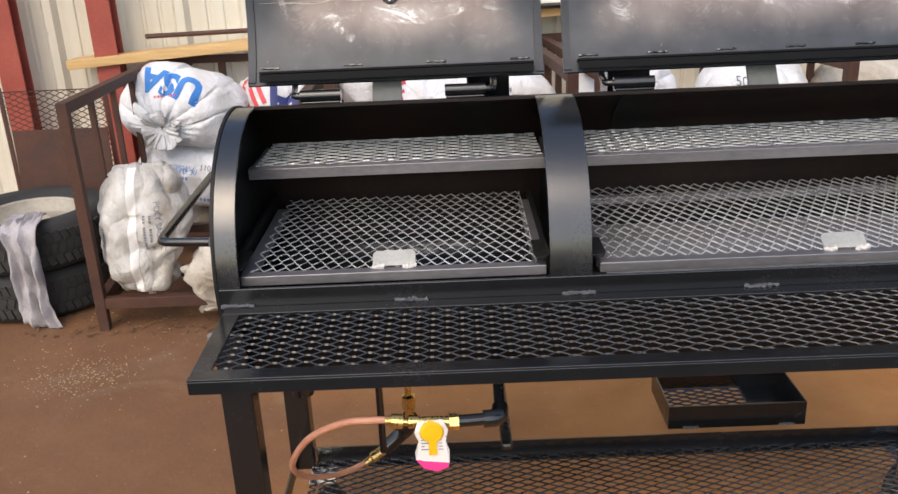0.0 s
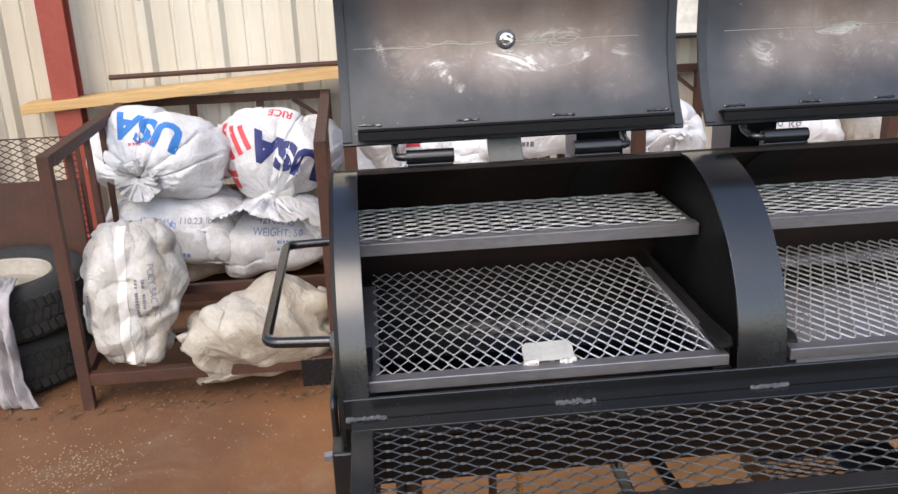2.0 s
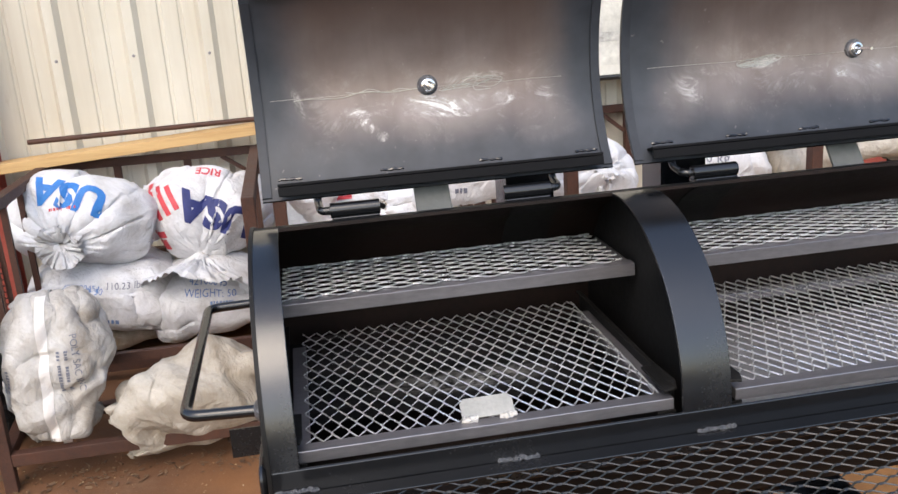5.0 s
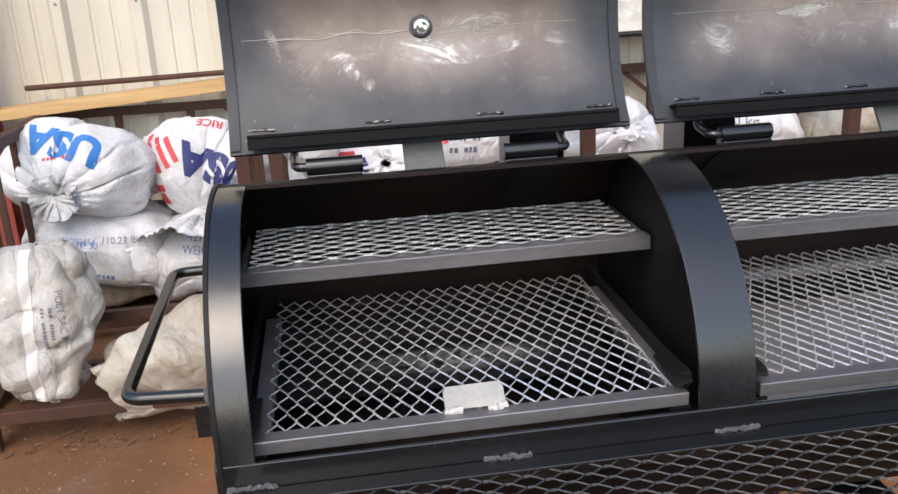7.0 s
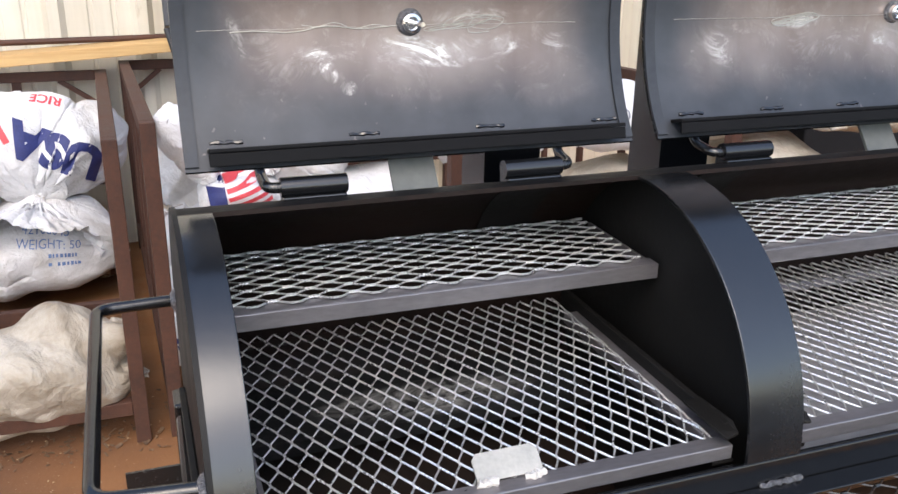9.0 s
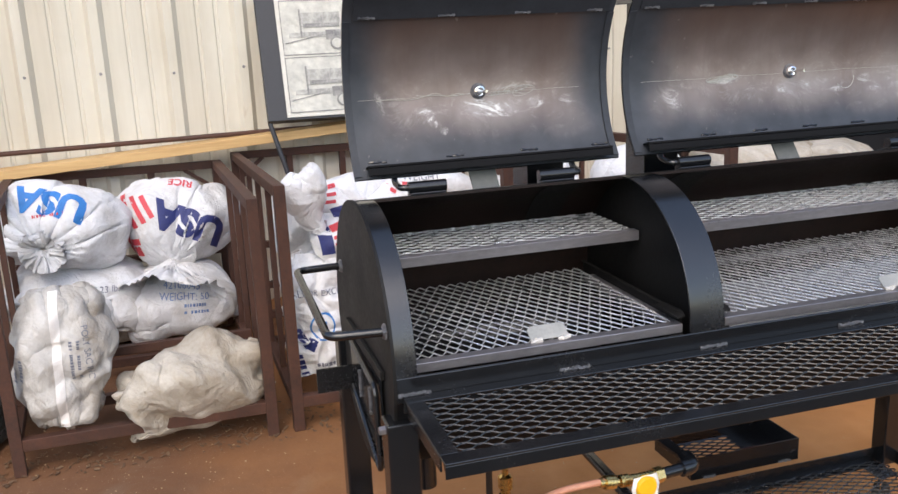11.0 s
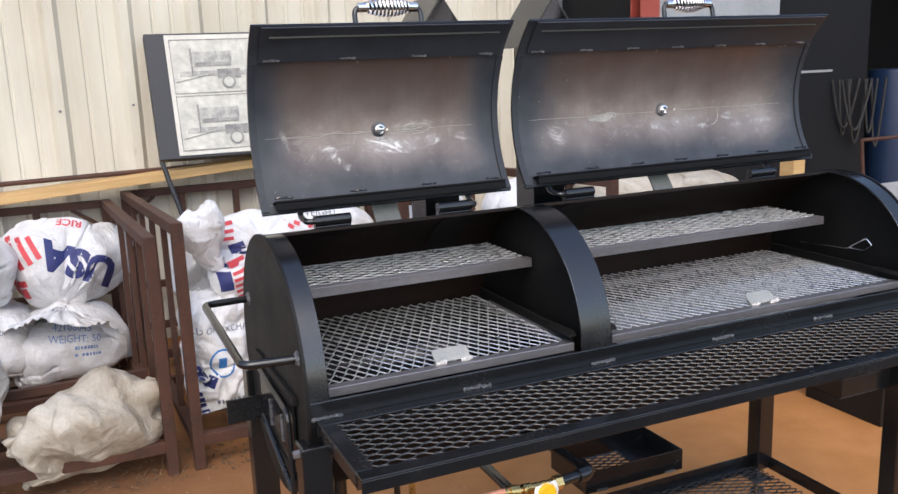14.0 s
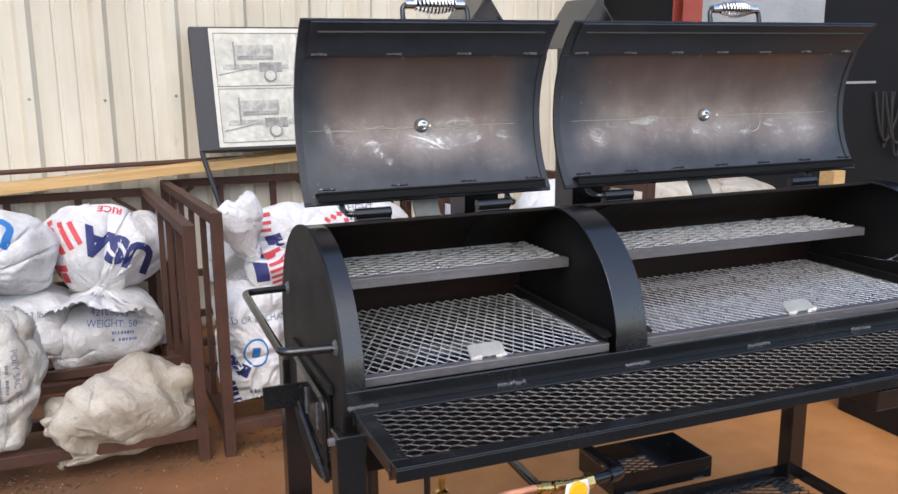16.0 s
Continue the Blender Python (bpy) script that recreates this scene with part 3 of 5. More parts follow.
part("heat_baffle", M().box(0.272, 1.21, 1.560, 1.985, 0.812, 0.816), BAFFLE_BARE, smoker, "bare grey steel baffle under the grate")
# legs
for x, y, z1 in ((-0.417, 1.538, 0.80), (-0.417, 2.045, 0.80), (1.210, 1.538, 0.80), (1.210, 2.045, 0.80)):
    leg = part("leg", M().box(x - 0.030, x + 0.030, y - 0.027, y + 0.027, 0.150, z1), BLACK, smoker, bevel=0.004)
    if y > 1.9:
        part("leg_gusset", M().box(x - 0.02, x + 0.02, 1.95, y - 0.028, 0.70, 0.706), BLACK, leg)
nut = M().lathe([(0, 0.012), (0.008, 0.012), (0.009, 0.0)], pose(-0.4475, 1.530, 0.785, 0, -90), 6)
part("leg_bolt", nut, MILL, smoker, "bright hex bolt")
# lower shelf
shelf = part("lower_shelf", M().box(-0.384, 1.178, 1.5215, 1.5255, 0.150, 0.192).box(-0.384, 1.178, 1.5255, 1.558, 0.150, 0.154), BLACK, smoker, "black expanded metal shelf in an angle-iron frame")
tagged(part("shelf_mesh", M().expanded((-0.392, 1.53, 0.158), (1, 0, 0), (0, 1, 0), 1.578, 0.512, 0.051, 0.0235, 0.0034, 0.0028, 0.70), BLACK_MESH, shelf, "black expanded metal"), kind="stuff")
part("shelf_rail", M().box(-0.384, 1.178, 2.0555, 2.0595, 0.150, 0.192).box(-0.384, 1.178, 2.023, 2.0555, 0.150, 0.154), BLACK, shelf)
for x in (-0.417, 1.210):
    part("shelf_rail", M().box(x + (0.015 if x > 0 else -0.019), x + (0.019 if x > 0 else -0.015), 1.566, 2.017, 0.150, 0.192), BLACK, shelf)
# casters under the shelf
for x, y in ((-0.36, 1.575), (-0.36, 1.99), (1.15, 1.575), (1.15, 1.99)):
    w = M().lathe([(0.012, -0.018), (0.050, -0.018), (0.057, -0.010), (0.057, 0.010), (0.050, 0.018), (0.012, 0.018)], pose(x, y, 0.058, 90, 0, 35), 28)
    caster = part("caster", w, RUBBER, smoker, "black swivel caster", smooth=True)
    f = M().box(x - 0.035, x + 0.035, y - 0.035, y + 0.035, 0.146, 0.150)
    f.bar((x + 0.012, y + 0.019, 0.055), (x + 0.008, y + 0.012, 0.146), 0.034, 0.003, up=(0.57, -0.82, 0)).bar((x - 0.012, y - 0.019, 0.055), (x - 0.008, y - 0.012, 0.146), 0.034, 0.003, up=(0.57, -0.82, 0))
    part("caster_fork", f, CHROME, caster, "zinc-plated fork")

# front table
TB, TF = 1.5165, 1.250


def on_table(y, dz=0.0):
    return 0.851 - 0.004 * (TB - y) / (TB - TF) + dz


TX0, TX1 = -0.414, 1.262
def rail(a, b, w, side, drop):
    """An angle-iron rail: a flat top w wide from a to b, and a flange below its outer edge (side: -1 or 1)."""
    r = M().bar(a, b, w, 0.004)
    a, b = Vector(a), Vector(b)
    out = (b - a).normalized().cross(Vector((0, 0, 1))) * side * (w / 2 - 0.002) + Vector((0, 0, -0.002 - drop / 2))
    return r.bar(a + out, b + out, 0.004, drop)


ym = TF + 0.016
table = part("front_table", rail((TX0, ym, on_table(ym, -0.002)), (TX1, ym, on_table(ym, -0.002)), 0.032, 1, 0.023), BLACK, smoker, "black angle-iron frame of the fold-out table", bevel=0.0012)
ym = TB - 0.015
part("table_rail", rail((TX0, ym, on_table(ym, -0.002)), (TX1, ym, on_table(ym, -0.002)), 0.030, -1, 0.028), BLACK, table, bevel=0.0012)
for x, side in ((TX0 + 0.016, -1), (TX1 - 0.016, 1)):
    part("table_rail", rail((x, TF + 0.032, on_table(TF + 0.032, -0.002)), (x, TB - 0.030, on_table(TB - 0.030, -0.002)), 0.032, side, 0.026), BLACK, table, bevel=0.0012)
vt = Vector((0, -(TB - TF), -0.004)).normalized()
tagged(part("table_mesh", M().expanded((TX0 + 0.026, TB - 0.024, on_table(TB - 0.024, -0.006)), (1, 0, 0), vt, TX1 - TX0 - 0.052, TB - TF - 0.050, 0.051, 0.0232, 0.0021, 0.0021, 0.55), BLACK_MESH, table, "black expanded metal"), kind="stuff")
for i, x in enumerate((-0.392, -0.072, 0.235, 0.568, 0.885, 1.185)):
    b = bead((x - 0.030, TB - 0.001, 0.8530), (x + 0.030, TB - 0.001, 0.8530), 0.0042, 10 + i)
    part("hinge_weld", b, WELD, table, "bright weld bead", smooth=True)
for x in (-0.34, 1.15):
    part("table_stay", M().bar((x, 1.30, 0.815), (x, 1.52, 0.700), 0.024, 0.005, up=(1, 0, 0)), BLACK, smoker)

# left end: carrying handle, and the sliding air damper
h = M().tube(fillet([(-0.430, 1.990, 0.982), (-0.534, 1.984, 0.982), (-0.534, 1.566, 0.966), (-0.430, 1.555, 0.966)], 0.022), 0.0085, 12)
hand = part("push_handle", h, BLACK, smoker, "black bent-rod handle", smooth=True)
for y, z in ((1.990, 0.982), (1.555, 0.966)):
    part("handle_weld", M().lathe([(0.016, 0.0), (0.014, 0.004), (0.009, 0.007)], pose(-0.4305, y, z, 0, -90), 12), WELD, hand, smooth=True)
d = M()
d.bar((-0.4350, 1.93, 0.868), (-0.4350, 1.585, 0.868), 0.008, 0.018).bar((-0.4350, 1.93, 0.700), (-0.4350, 1.585, 0.700), 0.008, 0.014)
for y in (1.67, 1.76, 1.85):
    d.plate([(y - 0.012, 0.715), (y + 0.012, 0.715), (y + 0.012, 0.845), (y - 0.012, 0.845)], -0.4315, -0.4295)
damper = part("damper_guide", d, BLACK_FLAT, smoker, "black guides and slots of the air inlet", bevel=0.001)
dp = M().plate([(1.60, 0.712), (1.90, 0.712), (1.90, 0.855), (1.60, 0.855)], -0.4375, -0.4340)
dp.box(-0.519, -0.4375, 1.893, 1.897, 0.722, 0.778)
dp.tube(fillet([(-0.4410, 1.90, 0.845), (-0.4450, 1.615, 0.835), (-0.4450, 1.605, 0.660), (-0.4410, 1.88, 0.735)], 0.02), 0.006, 8)
part("damper_slide", dp, BLACK, damper, "sliding plate with a grip tab and a bent rod", smooth=True)
for y in (1.70, 1.80):
    part("slide_weld", bead((-0.4390, y, 0.74), (-0.4390, y + 0.004, 0.80), 0.004, int(y * 100)), WELD, damper, smooth=True)

# drip box on the rear rail
bx0, bx1, by0, by1, bz0, bz1 = 0.562, 0.930, 2.092, 2.300, 0.186, 0.254
tray = part("drip_box", M().box(bx0 + 0.25, bx1 - 0.004, by0 + 0.004, by1 - 0.004, bz0, bz0 + 0.004), BLACK, smoker, "open black sheet-steel box on the rear rail")
for w in ((bx0, bx1, by0, by0 + 0.004), (bx0, bx1, by1 - 0.004, by1), (bx0, bx0 + 0.004, by0 + 0.004, by1 - 0.004), (bx1 - 0.004, bx1, by0 + 0.004, by1 - 0.004)):
    part("box_wall", M().box(*w, bz0, bz1), BLACK, tray)
part("box_mesh", M().expanded((bx0 + 0.004, by0 + 0.004, bz0 + 0.004), (1, 0, 0), (0, 1, 0), 0.25, by1 - by0 - 0.008, 0.051, 0.0235, 0.004, 0.0026, 0.6), BLACK, tray)
for x in (bx0 + 0.06, bx1 - 0.05):
    part("box_weld", bead((x - 0.02, by0 - 0.003, bz0 + 0.004), (x + 0.02, by0 - 0.003, bz0 + 0.004), 0.004, int(x * 1000)), WELD, tray, smooth=True)
# tray under the barrel's other end
q = M().box(1.00, 1.18, 1.55, 1.98, 0.600, 0.604).box(1.00, 1.004, 1.55, 1.98, 0.604, 0.655).box(1.176, 1.18, 1.55, 1.98, 0.604, 0.655).box(1.004, 1.176, 1.55, 1.554, 0.604, 0.655)
q.box(1.08, 1.10, 1.7, 1.72, 0.604, 0.622)
part("grease_tray", q, BLACK, smoker, "shallow black tray hung under the barrel", bevel=0.001)
# thin stay rod and drain stub under the barrel
part("stay_rod", M().tube([(-0.172, 1.757, 0.37), (-0.172, 1.757, 0.625)], 0.008, 8), BLACK, smoker, smooth=True)
part("drain_stub", M().tube([(-0.330, 1.711, 0.556), (-0.330, 1.711, 0.640)], 0.024, 16), BLACK, smoker, smooth=True)
lever = part("drain_lever", M().bar((0.098, 1.905, 0.500), (0.101, 1.578, 0.486), 0.024, 0.018), BLACK, smoker, "black drain lever under the barrel", bevel=0.006)
part("lever_link", M().box(0.089, 0.107, 1.885, 1.905, 0.505, 0.650), BLACK, lever)

# lids
LY, LZ, LR = 1.661, 1.377, 0.285
LA0, LA1 = -130.3, -40.5


def lid(x0, x1, gx, hinges, stop_x, grip_x, seed, steel):
    sheet = M().sheet(arc(LY, LZ, LR, LA0, LA1, 28), -0.005, x0, x1, 1, 0, 12)
    ob = part("lid", sheet, [BLACK, steel], smoker, "raised lid, bare brown steel inside with black overspray", smooth=True)
    # edge strips inside
    s = M().sheet(arc(LY, LZ, LR - 0.001, -59.5, LA1 - 0.4, 8), 0.004, x0 + 0.022, x1 - 0.014)
    part("lip_strip", s, OVERSPRAY, ob, "black sealing strip", smooth=True)
    part("lip_ridge", M().bar((x0 + 0.04, LY + 0.2035, LZ + 0.193), (x1 - 0.03, LY + 0.2035, LZ + 0.193), 0.006, 0.004), BLACK, ob)
    a = radians(125.5)
    yb, zb = LY + (LR - 0.010) * math.sin(a), LZ + (LR - 0.010) * math.cos(a)
    b = M().bar((x0 + 0.028, yb - 0.006, zb), (x1 - 0.022, yb - 0.006, zb), 0.030, 0.005, up=(0, 0.25, 1)).bar((x0 + 0.028, yb - 0.020, zb - 0.008), (x1 - 0.022, yb - 0.020, zb - 0.008), 0.004, 0.016, up=(0, 0.25, 1))
    part("lower_strip", b, BLACK_UNDER, ob, "black bar along the hinge edge", bevel=0.001)
    for xe in (x0, x1 - 0.016):
        part("side_strip", M().sheet(arc(LY, LZ, LR - 0.001, LA0 + 1, LA1 - 20, 22), 0.003, xe, xe + 0.016), OVERSPRAY, ob, smooth=True)
    n = 4 if x1 - x0 < 0.7 else 7
    for i in range(n):
        x = x0 + 0.05 + (x1 - x0 - 0.1) * i / (n - 1)
        part("spot_weld", bead((x - 0.018, 1.9005, 1.5225), (x + 0.018, 1.9005, 1.5225), 0.0035, seed + i), WELD, ob, smooth=True)
        part("spot_weld", bead((x - 0.020, yb - 0.008, zb + 0.010), (x + 0.020, yb - 0.008, zb + 0.010), 0.0028, seed + 20 + i), BLACK, ob, smooth=True)
    # thermometer stem and its nut
    rot = pose(gx, 1.9445, 1.357, 90)
    part("gauge_plate", M().lathe([(0.0, 0.002), (0.016, 0.003), (0.0185, 0.0)], rot, 20), WELD, ob, "lumpy weld round the gauge", smooth=True)
    part("gauge_nut", M().lathe([(0.0, 0.012), (0.004, 0.012), (0.0045, 0.009), (0.0085, 0.009), (0.009, 0.013), (0.0125, 0.012), (0.0135, 0.002)], rot, 18), CHROME, ob, "bright gauge nut")
    part("gauge_stem", M().tube([(gx, 1.944, 1.357), (gx + 0.001, 1.890, 1.360)], 0.0032, 8), CHROME, ob, smooth=True)
    # seam line scribed across the steel, doubled and wavering before the gauge, fading after it
    rnd = random.Random(seed)

    def on_steel(x, z):
        return (x, LY + math.sqrt((LR - 0.0006) ** 2 - (z - LZ) ** 2), z)

    short = x1 - x0 < 0.7
    for k, (xa, xb, dz, wave, rad) in enumerate(((x0 + 0.07, gx - 0.012, -0.004, 0.0032, 0.0008), (x0 + 0.16, gx - 0.03, 0.003, 0.0040, 0.0006), (x0 + 0.03, gx, -0.001, 0.0008, 0.0003), (gx, x1 - 0.07, 0.001, 0.0008, 0.0004)) if short else ((x0 + 0.05, gx, 0.0, 0.0008, 0.0004), (gx, x1 - 0.07, 0.001, 0.0008, 0.0004))):
        ph = rnd.uniform(0, 6)
        pts = [on_steel(xa + (xb - xa) * i / 40, 1.353 + dz * (1 - i / 40) + wave * math.sin(ph + i * 0.31) * math.sin(math.pi * i / 40) + rnd.uniform(-0.0004, 0.0004)) for i in range(41)]
        part("scribed_line", M().tube(pts, rad, 5), PLATE, ob, "scratched bright line", smooth=True)
    loops = ((gx + 0.085, 1.357, 0.075, 0.008), (gx + 0.11, 1.353, 0.055, 0.011), (gx + 0.05, 1.350, 0.060, 0.003)) if short else ((gx - 0.19, 1.349, 0.090, 0.007), (gx - 0.175, 1.351, 0.055, 0.009), (gx - 0.20, 1.347, 0.07, 0.003))
    for k, (cx, cz, w, hh) in enumerate(loops):
        ph = rnd.uniform(0, 6)
        loop = []
        for i in range(61):
            t = 2 * math.pi * i / 34
            z = cz + hh * math.sin(t + 0.3 * math.sin(ph + 1.7 * t)) * (0.75 + 0.3 * math.sin(ph + 0.45 * t)) + 0.05 * w * math.cos(t)
            loop.append(on_steel(cx + w * 0.5 * math.cos(t) * (0.9 + 0.12 * math.sin(0.4 * t + ph)), z))
        part("scratch_loop", M().tube(loop, 0.0006 if short else 0.0009, 5), PLATE, ob, "looping bright scratch", smooth=True)
    if not short:
        hook = [on_steel(gx + 0.165 + 0.028 * math.sin(a), 1.335 - 0.028 * math.cos(a)) for a in (-0.9 + 0.12 * i for i in range(22))]
        part("scratch_loop", M().tube(hook, 0.0010, 5), PLATE, ob, "curved bright scratch", smooth=True)
    # hinges: barrel on the shell, bent rod up behind the lid
    for i, hx in enumerate(hinges):
        hp = part("hinge_barrel", M().tube([(hx - 0.042, 1.862, 1.170), (hx + 0.042, 1.862, 1.170)], 0.0125, 14), BLACK, smoker, "black hinge barrel", smooth=True)
        part("hinge_pad", M().box(hx - 0.040, hx + 0.040, 1.848, 1.878, 1.148, 1.160), BLACK, hp, bevel=0.002)
        s = -1 if i == 0 else 1
        part("hinge_rod", M().tube(fillet([(hx + 0.03 * s, 1.862, 1.170), (hx + 0.058 * s, 1.862, 1.170), (hx + 0.060 * s, 1.905, 1.176), (hx + 0.060 * s, 1.945, 1.25)], 0.012), 0.007, 10), BLACK, hp, smooth=True)
    part("lid_stop", M().bar((stop_x, 1.868, 1.150), (stop_x, 1.925, 1.225), 0.062, 0.006, up=(0, -1, 1)), STOP, smoker, "dull grey-green flat lid stop", bevel=0.001)
    # spring-wound grip on the outside
    gy, gz = 1.872, 1.618
    grip = M().tube(fillet([(grip_x - 0.078, 1.862, 1.585), (grip_x - 0.078, gy, gz + 0.012), (grip_x + 0.078, gy, gz + 0.012), (grip_x + 0.078, 1.862, 1.585)], 0.018), 0.006, 10)
    g = part("lid_grip", grip, BLACK, ob, "black rod grip", smooth=True)
    coil = []
    for i in range(241):
        f = i / 240
        r = 0.010 + 0.010 * math.sin(math.pi * f)
        coil.append((grip_x - 0.052 + 0.104 * f, gy + r * math.cos(2 * math.pi * i / 20), gz + 0.012 + r * math.sin(2 * math.pi * i / 20)))
    part("grip_coil", M().tube(coil, 0.0026, 6), CHROME, ob, "chrome spring coil swelling in the middle", smooth=True)
    for s in (-1, 1):
        part("grip_ferrule", M().tube([(grip_x + s * 0.048, gy, gz + 0.012), (grip_x + s * 0.070, gy, gz + 0.012)], 0.0105, 12), CHROME, ob, "bright ferrule of the grip", smooth=True)
    return ob


lid(-0.407, 0.210, -0.104, (-0.255, 0.045), -0.118, -0.095, 100, LID_SHORT)
lid(0.252, 1.204, 0.712, (0.394, 0.994), 0.665, 0.735, 200, LID_LONG)


# ---- grates and racks ----
def grate(x0, x1, clip_x, label):
    g = thing("cooking_grate", ((x0 + x1) / 2, 1.78, 0.879), label, "grate", "cooking grates")
    y0, y1, z = 1.543, 2.012, 0.880
    part("front_bar", M().box(x0, x1, y0, y0 + 0.024, z, z + 0.019), MILL, g, "grey mill-scale steel tube", bevel=0.0015)
    yb = 1.953 if x1 - x0 > 0.7 else 1.985
    # the short grate's rear bar takes the chamber's dark colour
    part("rear_bar", M().box(x0 + 0.021, x1 - 0.021, yb, yb + 0.022, z - 0.004, z + 0.013), MILL if x1 - x0 > 0.7 else CHAMBER, g, bevel=0.0015)
    for xa in (x0 - 0.003, x1 - 0.021):
        part("side_bar", M().box(xa, xa + 0.024, y0 + 0.024, 1.953, z, z + 0.017), MILL, g, bevel=0.0015)
    part("grate_mesh", M().expanded((x0 + 0.016, y0 + 0.018, z + 0.019), (0, 1, 0), (1, 0, 0), y1 - y0 - 0.022, x1 - x0 - 0.032, 0.0500, 0.0250, 0.0024, 0.0019, 0.55), STEEL, g, "bright expanded steel")
    tab_pts = [(-0.040, 0.0), (-0.040, 0.026), (-0.034, 0.033), (0.034, 0.034), (0.040, 0.027), (0.040, 0.0)]
    c = M()
    low, way, out = Vector((clip_x, y0 + 0.021, z + 0.021)), Vector((0, 0.80, 0.60)), Vector((0, -0.60, 0.80)) * 0.0025
    ring = [low + Vector((a, 0, 0)) + way * b for a, b in tab_pts]
    c.add(ring + [p + out for p in ring], [tuple(range(6)), tuple(reversed(range(6, 12)))] + [(i, 6 + i, 6 + (i + 1) % 6, (i + 1) % 6) for i in range(6)])
    clip = part("lifting_tab", c, PLATE, g, "small bright lifting tab")
    for k in (-1, 1):
        part("tab_weld", bead((clip_x + k * 0.029 - 0.011, y0 + 0.017, z + 0.022), (clip_x + k * 0.029 + 0.011, y0 + 0.017, z + 0.022), 0.0058, int(1000 + clip_x * 100 + k)), WELDPALE, clip, "chalky pale weld", smooth=True)
    return g


grate(-0.388, 0.179, -0.103, "framed expanded steel cooking grate in the smaller chamber")
grate(0.278, 1.183, 0.735, "long framed expanded steel cooking grate in the larger chamber")


def rack(x0, x1, label):
    g = thing("warming_rack", ((x0 + x1) / 2, 1.90, 1.00), label, "rack", "warming racks")
    y0, y1, z = 1.788, 1.990, 1.037
    part("front_bar", M().box(x0, x1, y0, y0 + 0.004, z - 0.022, z).box(x0, x1, y0 + 0.004, y0 + 0.026, z - 0.004, z), MILL, g, "grey angle steel", bevel=0.001)
    for xa in (x0, x1 - 0.004):
        part("side_bar", M().box(xa, xa + 0.004, y0 + 0.004, y1, z - 0.022, z - 0.004), MILL, g)
    part("rack_mesh", M().expanded((x0 + 0.010, y0 + 0.012, z + 0.003), (1, 0, 0), (0, 1, 0), x1 - x0 - 0.026, y1 - y0 - 0.012, 0.0515, 0.0265, 0.0022, 0.0018, 0.40, 0.0, 0.0050), STEEL, g, "bright expanded steel")
    part("rack_ledge", M().box(x0 + 0.02, x1 - 0.02, y1 - 0.02, y1, z - 0.007, z - 0.001), BLACK_FLAT, g)
    return g


rack(-0.408, 0.214, "short expanded steel warming rack along the chamber's back")
rack(0.236, 1.165, "long expanded steel warming rack along the chamber's back")
# wire latch hooked on the inside of the end plate
latch = M().tube(fillet([(1.20, 1.90, 0.940), (1.212, 1.745, 0.946), (1.222, 1.690, 0.984), (1.226, 1.672, 0.966), (1.222, 1.695, 0.948), (1.212, 1.74, 0.950)], 0.006), 0.0022, 8)
single("wire_hook", latch, CHROME, "bright bent wire hook against the chamber's end", "hook", smooth=True)


# ---- gas fitting ----
gas = thing("gas_connection", (-0.04, 1.30, 0.15), "gas hose with brass fittings and a yellow-handled valve under the table", "gas fitting")
part("valve_body", M().tube([(-0.086, 1.305, 0.716), (-0.074, 1.305, 0.716), (-0.072, 1.305, 0.716), (-0.056, 1.305, 0.715), (-0.054, 1.305, 0.714), (-0.002, 1.305, 0.713)], [0.007, 0.007, 0.0115, 0.0115, 0.010, 0.010], 10), BRASS, gas, "brass valve body", smooth=True)
v = part("valve_collar", M().tube([(-0.004, 1.305, 0.713), (0.012, 1.306, 0.713)], 0.0145, 6), BRASS, gas)
k = M().lathe([(0.0, 0.012), (0.017, 0.011), (0.021, 0.006), (0.021, 0.0)], pose(-0.033, 1.286, 0.710, 90), 24)
k.plate([(1.276, 0.708), (1.284, 0.708), (1.284, 0.668), (1.276, 0.668)], -0.039, -0.026)
part("valve_handle", k, YELLOW, gas, "yellow plastic valve handle", smooth=True)
tagm = M()
prof = [(-0.020, 0.000), (-0.026, -0.018), (-0.020, -0.038), (-0.027, -0.056), (-0.026, -0.074), (0.030, -0.078), (0.031, -0.056), (0.025, -0.036), (0.030, -0.016), (0.022, 0.006)]
pts = [(-0.036 + a, 1.283 - 0.004 * (i % 2), 0.728 + b) for i, (a, b) in enumerate(prof)]
tagm.add(pts + [(x, y + 0.0012, z) for x, y, z in pts], [tuple(range(10)), tuple(reversed(range(10, 20)))] + [(i, 10 + i, 10 + (i + 1) % 10, (i + 1) % 10) for i in range(10)])
tg = part("paper_tag", tagm, TAGWHITE, gas, "white printed tag with a pink foot")
pk = M()
pts = [(-0.062, 1.2825, 0.655), (-0.006, 1.2815, 0.651), (-0.008, 1.2815, 0.640), (-0.026, 1.282, 0.631), (-0.050, 1.282, 0.638)]
pk.add(pts + [(x, y + 0.001, z) for x, y, z in pts], [tuple(range(5)), tuple(reversed(range(5, 10)))] + [(i, 5 + i, 5 + (i + 1) % 5, (i + 1) % 5) for i in range(5)])
part("pink_band", pk, PINK, tg, "bright pink band")
